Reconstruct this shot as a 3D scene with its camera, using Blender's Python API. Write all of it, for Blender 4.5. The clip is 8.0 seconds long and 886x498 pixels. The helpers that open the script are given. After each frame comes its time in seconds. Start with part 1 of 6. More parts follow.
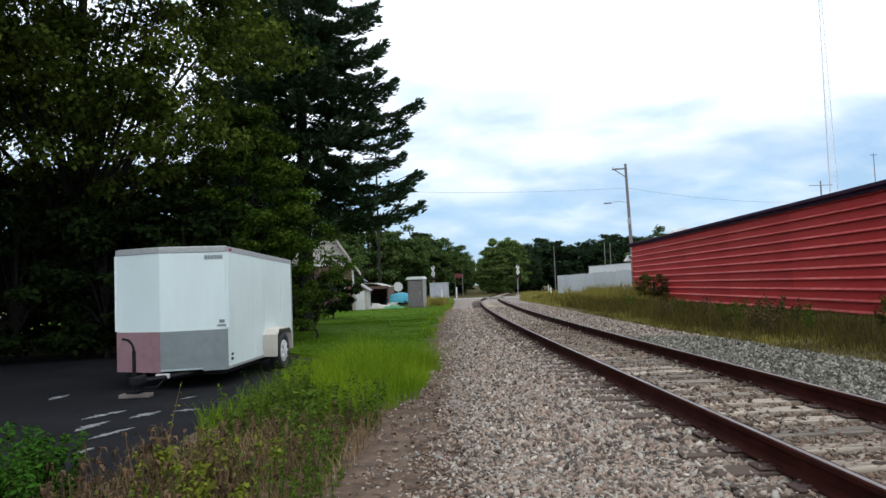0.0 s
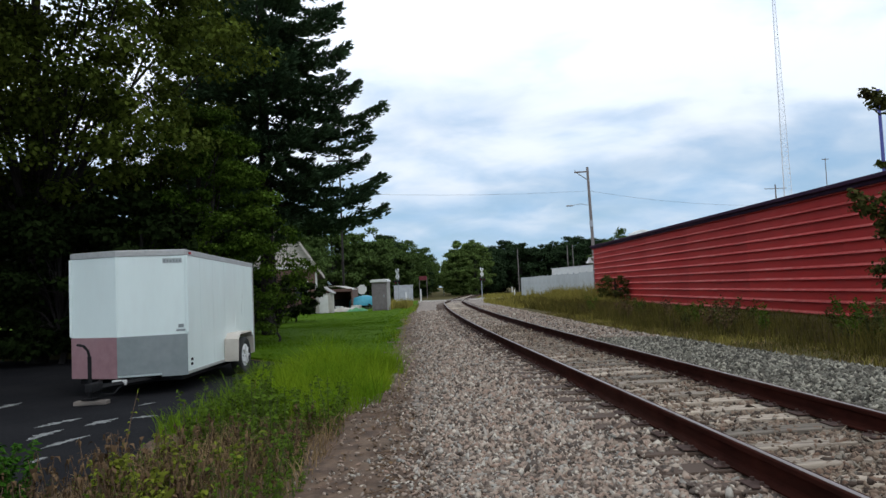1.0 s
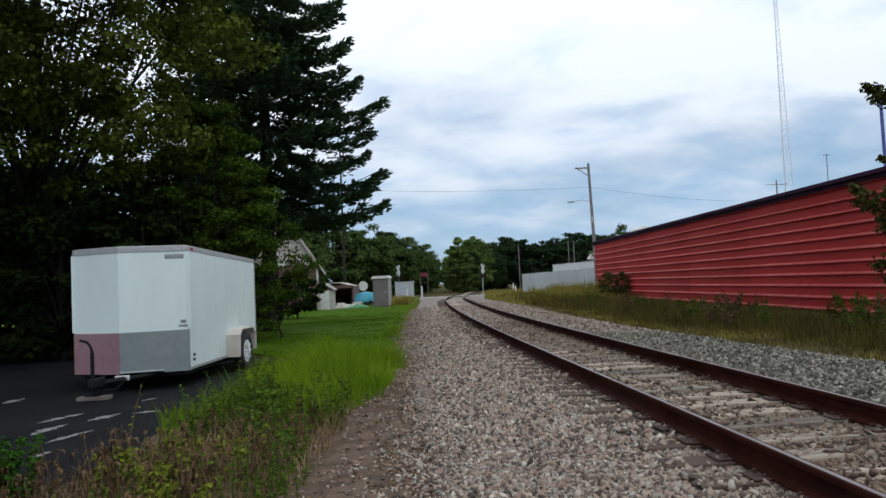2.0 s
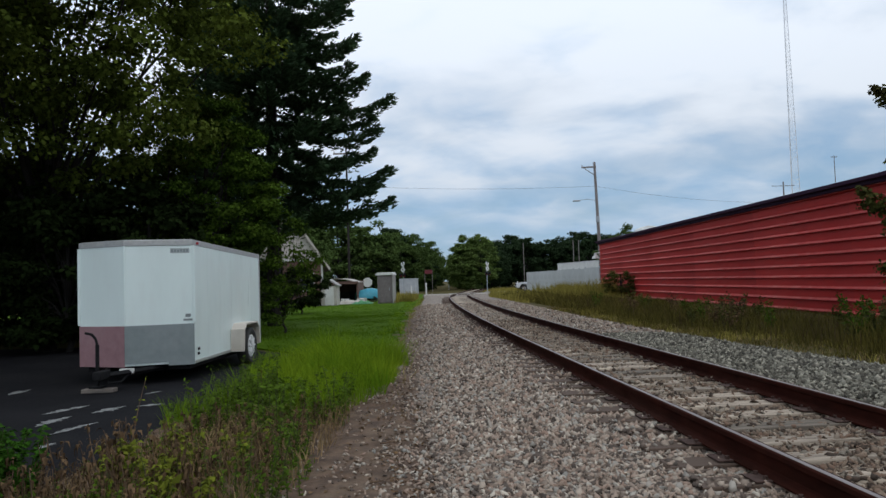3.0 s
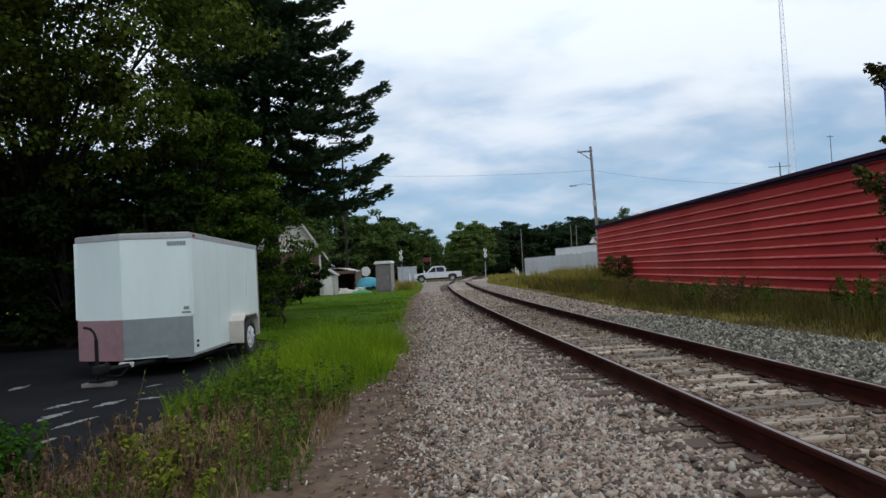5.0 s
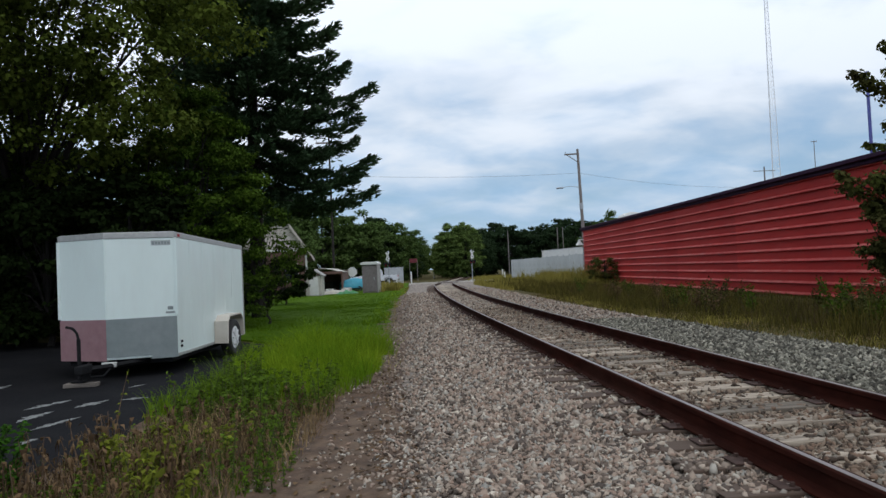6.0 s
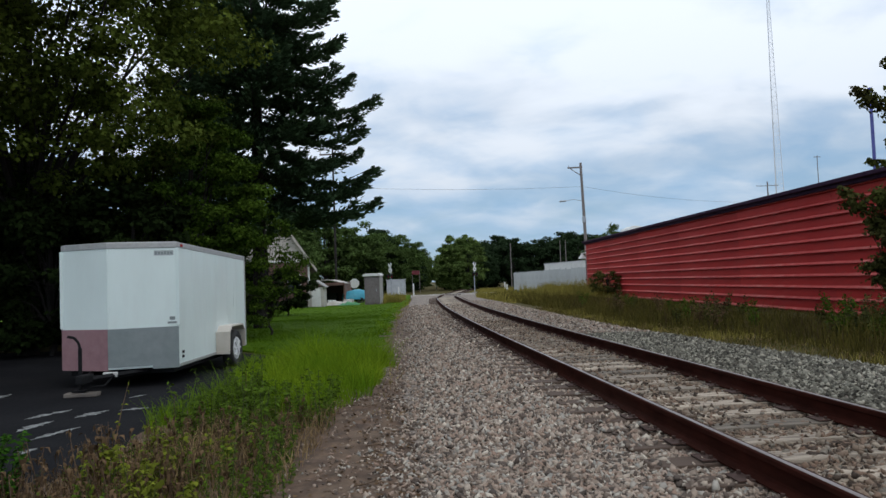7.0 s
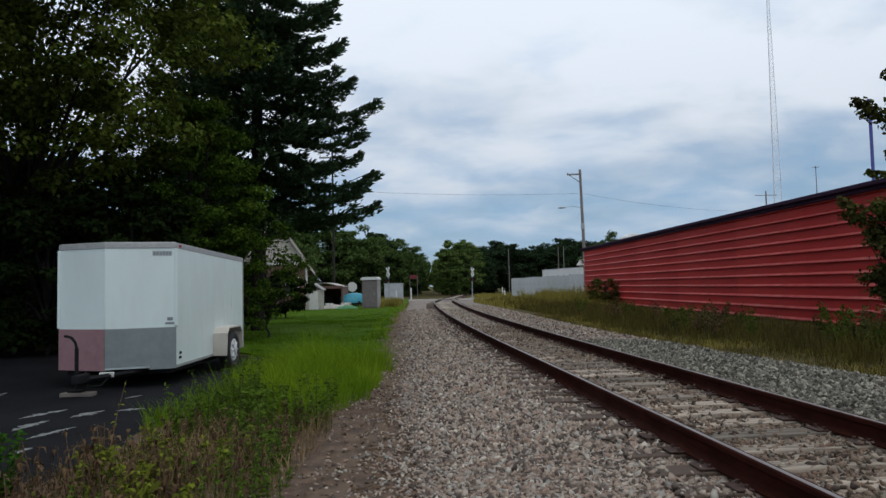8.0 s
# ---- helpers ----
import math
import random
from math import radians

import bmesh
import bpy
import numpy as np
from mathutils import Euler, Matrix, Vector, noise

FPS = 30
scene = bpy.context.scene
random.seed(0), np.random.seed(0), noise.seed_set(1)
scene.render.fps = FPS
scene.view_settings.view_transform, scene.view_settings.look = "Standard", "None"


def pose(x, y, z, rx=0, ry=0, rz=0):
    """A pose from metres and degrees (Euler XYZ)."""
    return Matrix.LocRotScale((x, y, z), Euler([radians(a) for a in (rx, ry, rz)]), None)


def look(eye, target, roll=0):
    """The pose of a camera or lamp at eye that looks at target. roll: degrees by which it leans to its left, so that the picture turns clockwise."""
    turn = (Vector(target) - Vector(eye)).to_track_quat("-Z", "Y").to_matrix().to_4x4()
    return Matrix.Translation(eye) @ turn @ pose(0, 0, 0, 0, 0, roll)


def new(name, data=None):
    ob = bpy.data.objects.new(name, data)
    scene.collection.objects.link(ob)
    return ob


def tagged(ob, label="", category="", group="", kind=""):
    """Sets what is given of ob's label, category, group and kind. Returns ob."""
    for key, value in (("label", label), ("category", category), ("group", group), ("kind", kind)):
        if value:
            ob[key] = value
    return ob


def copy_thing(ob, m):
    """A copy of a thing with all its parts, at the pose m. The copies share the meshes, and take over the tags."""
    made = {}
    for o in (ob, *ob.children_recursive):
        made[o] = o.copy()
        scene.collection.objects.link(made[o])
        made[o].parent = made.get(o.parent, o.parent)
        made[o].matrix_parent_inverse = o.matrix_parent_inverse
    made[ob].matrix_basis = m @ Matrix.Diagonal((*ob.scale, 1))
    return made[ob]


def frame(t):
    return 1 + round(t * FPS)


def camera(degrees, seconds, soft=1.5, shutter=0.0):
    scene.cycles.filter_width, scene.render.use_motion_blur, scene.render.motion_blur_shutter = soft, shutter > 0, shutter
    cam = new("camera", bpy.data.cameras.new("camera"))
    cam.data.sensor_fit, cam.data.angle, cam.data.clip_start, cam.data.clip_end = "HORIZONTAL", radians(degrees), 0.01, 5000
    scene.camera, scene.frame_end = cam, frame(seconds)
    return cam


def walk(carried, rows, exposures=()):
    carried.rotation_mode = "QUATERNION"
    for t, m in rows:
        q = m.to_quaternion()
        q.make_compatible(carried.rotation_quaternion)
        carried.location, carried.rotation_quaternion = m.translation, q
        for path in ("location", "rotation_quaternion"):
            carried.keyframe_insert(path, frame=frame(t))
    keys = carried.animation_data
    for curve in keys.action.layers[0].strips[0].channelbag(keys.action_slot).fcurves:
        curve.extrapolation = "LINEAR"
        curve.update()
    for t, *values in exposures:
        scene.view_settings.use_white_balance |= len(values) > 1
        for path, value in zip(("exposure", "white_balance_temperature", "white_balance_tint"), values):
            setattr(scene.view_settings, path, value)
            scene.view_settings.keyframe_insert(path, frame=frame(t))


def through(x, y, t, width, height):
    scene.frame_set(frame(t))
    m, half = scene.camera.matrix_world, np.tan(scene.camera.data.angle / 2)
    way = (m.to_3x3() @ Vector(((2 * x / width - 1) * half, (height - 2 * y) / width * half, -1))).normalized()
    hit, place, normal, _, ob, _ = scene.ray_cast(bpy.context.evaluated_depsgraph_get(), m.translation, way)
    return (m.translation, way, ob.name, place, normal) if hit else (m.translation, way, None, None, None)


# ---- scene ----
cam = camera(65.0, 8.0, soft=1.5)
PATH = [
    (0, -0.007, 0.021, 1.343, 93.036, 2.215, 3.181),
    (0.5, 0.005, 0.008, 1.338, 92.623, 2.602, -0.065),
    (1, 0.013, 0.005, 1.35, 93.106, 2.49, 0.252),
    (1.5, 0, 0, 1.33, 93.004, 2.796, 0.147),
    (3, 0.003, -0.014, 1.334, 92.626, 1.837, 0.69),
    (3.5, 0.008, -0.033, 1.344, 93.814, 1.553, -1.733),
    (4, 0.01, -0.015, 1.326, 92.761, 2.223, 1.002),
    (4.5, 0.01, 0.001, 1.327, 91.603, 2.837, 1.085),
    (6, 0.023, -0.009, 1.338, 91.629, 2.602, -0.536),
    (6.5, 0.015, -0.008, 1.331, 92.127, 2.406, -0.566),
    (7, 0.025, -0.01, 1.343, 92.638, 2.112, -0.341),
    (7.5, 0.001, -0.006, 1.342, 93.343, 2.114, -1.346),
    (8, 0.006, -0, 1.341, 93.025, 1.28, -0.541),
]
walk(cam, [(r[0], pose(*r[1:])) for r in PATH], [(0.0, 0.40), (0.5, 0.2), (1.5, 0.1), (3.0, -0.16), (3.5, -0.1), (4.0, -0.13), (4.5, -0.04), (6.0, -0.04), (7.0, -0.07), (7.5, -0.24), (8.0, -0.28)])

# ---------------------------------------------------------------- light
world = bpy.data.worlds.new("overcast_sky")
scene.world = world
world.use_nodes = True
wn, wl = world.node_tree.nodes, world.node_tree.links
wn.clear()
w_out = wn.new("ShaderNodeOutputWorld")
w_sky = wn.new("ShaderNodeTexSky")
w_sky.sky_type, w_sky.sun_disc = "NISHITA", False
w_sky.sun_elevation, w_sky.sun_rotation = radians(52), radians(150)
w_sky.air_density, w_sky.dust_density, w_sky.ozone_density = 1.0, 0.6, 1.5
w_bg_sky, w_bg_cloud, w_mix = wn.new("ShaderNodeBackground"), wn.new("ShaderNodeBackground"), wn.new("ShaderNodeMixShader")
w_bg_sky.inputs["Strength"].default_value = 0.085
wl.new(w_sky.outputs[0], w_bg_sky.inputs["Color"])
w_co = wn.new("ShaderNodeTexCoord")
w_sep = wn.new("ShaderNodeSeparateXYZ")
wl.new(w_co.outputs["Generated"], w_sep.inputs[0])


def wmath(op, a, b=0.0, c=0.0):
    n = wn.new("ShaderNodeMath")
    n.operation = op
    for i, v in enumerate((a, b, c)):
        if isinstance(v, (int, float)):
            n.inputs[i].default_value = v
        else:
            wl.new(v, n.inputs[i])
    return n.outputs[0]


def wramp(src, a, b):
    n = wn.new("ShaderNodeMapRange")
    n.interpolation_type = "SMOOTHSTEP"
    wl.new(src, n.inputs[0])
    n.inputs[1].default_value, n.inputs[2].default_value = a, b
    return n.outputs[0]


# a flat cloud deck, seen in perspective
w_h = wmath("ADD", wmath("MAXIMUM", w_sep.outputs[2], 0.0), 0.3)
w_vec = wn.new("ShaderNodeCombineXYZ")
wl.new(wmath("DIVIDE", w_sep.outputs[0], w_h), w_vec.inputs[0])
wl.new(wmath("DIVIDE", w_sep.outputs[1], w_h), w_vec.inputs[1])


def wnoise(scale, detail, rough, shift):
    m = wn.new("ShaderNodeMapping")
    m.inputs["Location"].default_value = shift
    m.inputs["Scale"].default_value = (1.0, 1.25, 1.0)
    m.inputs["Rotation"].default_value = (0, 0, 0.5)
    wl.new(w_vec.outputs[0], m.inputs[0])
    n = wn.new("ShaderNodeTexNoise")
    n.inputs["Scale"].default_value, n.inputs["Detail"].default_value = scale, detail
    n.inputs["Roughness"].default_value, n.inputs["Distortion"].default_value = rough, 0.35
    wl.new(m.outputs[0], n.inputs["Vector"])
    return n.outputs[0]


w_big = wnoise(1.5, 5, 0.5, (3.1, 1.7, 0))
w_fine = wnoise(4.2, 6, 0.52, (0.3, 5.2, 0))
w_up = wramp(w_sep.outputs[2], 0.0, 0.42)
w_cover = wmath("ADD", wmath("MULTIPLY", w_up, 0.62), wmath("MULTIPLY", wramp(w_big, 0.36, 0.64), 0.45))
w_cover = wmath("ADD", w_cover, wmath("MULTIPLY", wmath("SUBTRACT", w_fine, 0.5), 0.35))
w_cover = wmath("ADD", 0.55, wmath("MULTIPLY", wramp(w_cover, 0.0, 0.8), 0.45))
w_tone = wn.new("ShaderNodeMixRGB")
w_white = wmath("ADD", wmath("MULTIPLY", wramp(w_sep.outputs[2], -0.02, 0.30), 0.85), wmath("MULTIPLY", wmath("SUBTRACT", w_big, 0.5), 1.5))
w_white = wmath("ADD", w_white, wmath("ADD", 0.07, wmath("MULTIPLY", wmath("SUBTRACT", w_fine, 0.5), 1.0)))
wl.new(wramp(w_white, 0.0, 0.95), w_tone.inputs[0])
w_tone.inputs[1].default_value = (0.36, 0.61, 0.93, 1)
w_tone.inputs[2].default_value = (0.855, 0.935, 1.045, 1)
wl.new(w_tone.outputs[0], w_bg_cloud.inputs["Color"])
wl.new(wmath("ADD", 0.85, wmath("MULTIPLY", w_up, 0.3)), w_bg_cloud.inputs["Strength"])
wl.new(w_cover, w_mix.inputs[0])
wl.new(w_bg_sky.outputs[0], w_mix.inputs[1])
wl.new(w_bg_cloud.outputs[0], w_mix.inputs[2])
wl.new(w_mix.outputs[0], w_out.inputs[0])

sun = new("sun", bpy.data.lights.new("sun", "SUN"))
sun.data.energy, sun.data.angle, sun.data.color = 0.5, radians(25), (1.0, 0.96, 0.9)
sun.matrix_world = look((0, 0, 40), (-12, 20, 0))
scene.view_settings.exposure = 0.0


# ---------------------------------------------------------------- materials
def mat(name, base, second=None, scale=8.0, rough=0.8, metal=0.0, bump=0.0, bump_scale=40.0, island=0.0, rand=0.0, stain=None,
        stain_scale=1.5, stain_amount=0.5, stretch=(1, 1, 1), spec=0.5, cells=False, coat=0.0, mixed=()):
    """Two colours mixed by fine noise, stains of a third by coarse noise, relief, and a change of tone per piece."""
    m = bpy.data.materials.new(name)
    m.use_nodes = True
    n, l = m.node_tree.nodes, m.node_tree.links
    b = n["Principled BSDF"]
    co = n.new("ShaderNodeTexCoord")
    mp = n.new("ShaderNodeMapping")
    mp.inputs["Scale"].default_value = stretch
    l.new(co.outputs["Object"], mp.inputs[0])

    def ns(s, detail=6, r=0.6):
        t = n.new("ShaderNodeTexNoise")
        t.inputs["Scale"].default_value, t.inputs["Detail"].default_value, t.inputs["Roughness"].default_value = s, detail, r
        l.new(mp.outputs[0], t.inputs["Vector"])
        return t.outputs[0]

    def rng(src, a, c, lo=0.0, hi=1.0):
        t = n.new("ShaderNodeMapRange")
        l.new(src, t.inputs[0])
        for i, v in enumerate((a, c, lo, hi)):
            t.inputs[i + 1].default_value = v
        return t.outputs[0]

    def mix(f, a, c, blend="MIX"):
        t = n.new("ShaderNodeMixRGB")
        t.blend_type = blend
        for i, v in enumerate((f, a, c)):
            if hasattr(v, "is_linked"):
                l.new(v, t.inputs[i])
            elif isinstance(v, (int, float)):
                t.inputs[i].default_value = v
            else:
                t.inputs[i].default_value = (*v[:3], 1)
        return t.outputs[0]

    second = second or tuple(c * 0.75 for c in base)
    fine = ns(scale)
    if cells:
        v = n.new("ShaderNodeTexVoronoi")
        v.inputs["Scale"].default_value = scale
        l.new(mp.outputs[0], v.inputs["Vector"])
        sp = n.new("ShaderNodeSeparateColor")
        l.new(v.outputs["Color"], sp.inputs[0])
        col = mix(sp.outputs[0], base, second)
        height = v.outputs["Distance"]
    else:
        col = mix(rng(fine, 0.32, 0.68), base, second)
        height = ns(bump_scale, 5)
    if stain:
        col = mix(rng(ns(stain_scale, 5, 0.65), 0.45, 0.75, 0.0, stain_amount), col, stain)
    tone = None
    if mixed:
        g = n.new("ShaderNodeNewGeometry")
        rp = n.new("ShaderNodeValToRGB")
        l.new(g.outputs["Random Per Island"], rp.inputs[0])
        rp.color_ramp.interpolation = "LINEAR"
        for i, (p, c) in enumerate(mixed):
            e = rp.color_ramp.elements[i] if i < 2 else rp.color_ramp.elements.new(p)
            e.position, e.color = p, (*c, 1)
        col = mix(0.75, col, rp.outputs[0])
    if island:
        g = n.new("ShaderNodeNewGeometry")
        tone = rng(g.outputs["Random Per Island"], 0, 1, 1 - island, 1 + island)
    elif rand:
        g = n.new("ShaderNodeObjectInfo")
        tone = rng(g.outputs["Random"], 0, 1, 1 - rand, 1 + rand)
    if tone is not None:
        cb = n.new("ShaderNodeCombineColor")
        for i in range(3):
            l.new(tone, cb.inputs[i])
        col = mix(1.0, col, cb.outputs[0], "MULTIPLY")
    l.new(col, b.inputs["Base Color"])
    l.new(rng(fine, 0.3, 0.7, max(0.03, rough - 0.08), min(1.0, rough + 0.08)), b.inputs["Roughness"])
    b.inputs["Metallic"].default_value = metal
    b.inputs["Specular IOR Level"].default_value = spec
    b.inputs["Coat Weight"].default_value = coat
    if bump:
        bp = n.new("ShaderNodeBump")
        bp.inputs["Strength"].default_value, bp.inputs["Distance"].default_value = min(1.0, bump * 10), bump
        l.new(height, bp.inputs["Height"])
        l.new(bp.outputs[0], b.inputs["Normal"])
    return m


def tie_mat():
    """Timber that is bleached between the rails and black with creosote at its ends."""
    m = mat("weathered_tie_wood", (0.40, 0.335, 0.26), (0.095, 0.070, 0.052), scale=5, rough=0.95, bump=0.008, bump_scale=18, stretch=(0.35, 4, 4), rand=0.5)
    n, l = m.node_tree.nodes, m.node_tree.links
    b = n["Principled BSDF"]
    co, sp, ab, rg, mx = (n.new("ShaderNode" + k) for k in ("TexCoord", "SeparateXYZ", "Math", "MapRange", "MixRGB"))
    l.new(co.outputs["Object"], sp.inputs[0])
    ab.operation = "ABSOLUTE"
    l.new(sp.outputs[0], ab.inputs[0])
    l.new(ab.outputs[0], rg.inputs[0])
    rg.inputs[1].default_value, rg.inputs[2].default_value = 0.62, 0.82
    src = b.inputs["Base Color"].links[0].from_socket
    l.new(rg.outputs[0], mx.inputs[0])
    l.new(src, mx.inputs[1])
    mx.inputs[2].default_value = (0.085, 0.056, 0.040, 1)
    l.new(mx.outputs[0], b.inputs["Base Color"])
    return m


def leaf_mat(name, base, second, island=0.35, through=0.25):
    """Leaves: two greens, a change of tone per leaf, some light passes through."""
    m = mat(name, base, second, scale=0.8, rough=0.8, island=island, spec=0.03)
    n, l = m.node_tree.nodes, m.node_tree.links
    b = n["Principled BSDF"]
    tr, mx = n.new("ShaderNodeBsdfTranslucent"), n.new("ShaderNodeMixShader")
    src = b.inputs["Base Color"].links[0].from_socket
    l.new(src, tr.inputs[0])
    mx.inputs[0].default_value = through
    l.new(b.outputs[0], mx.inputs[1])
    l.new(tr.outputs[0], mx.inputs[2])
    l.new(mx.outputs[0], n["Material Output"].inputs[0])
    return m


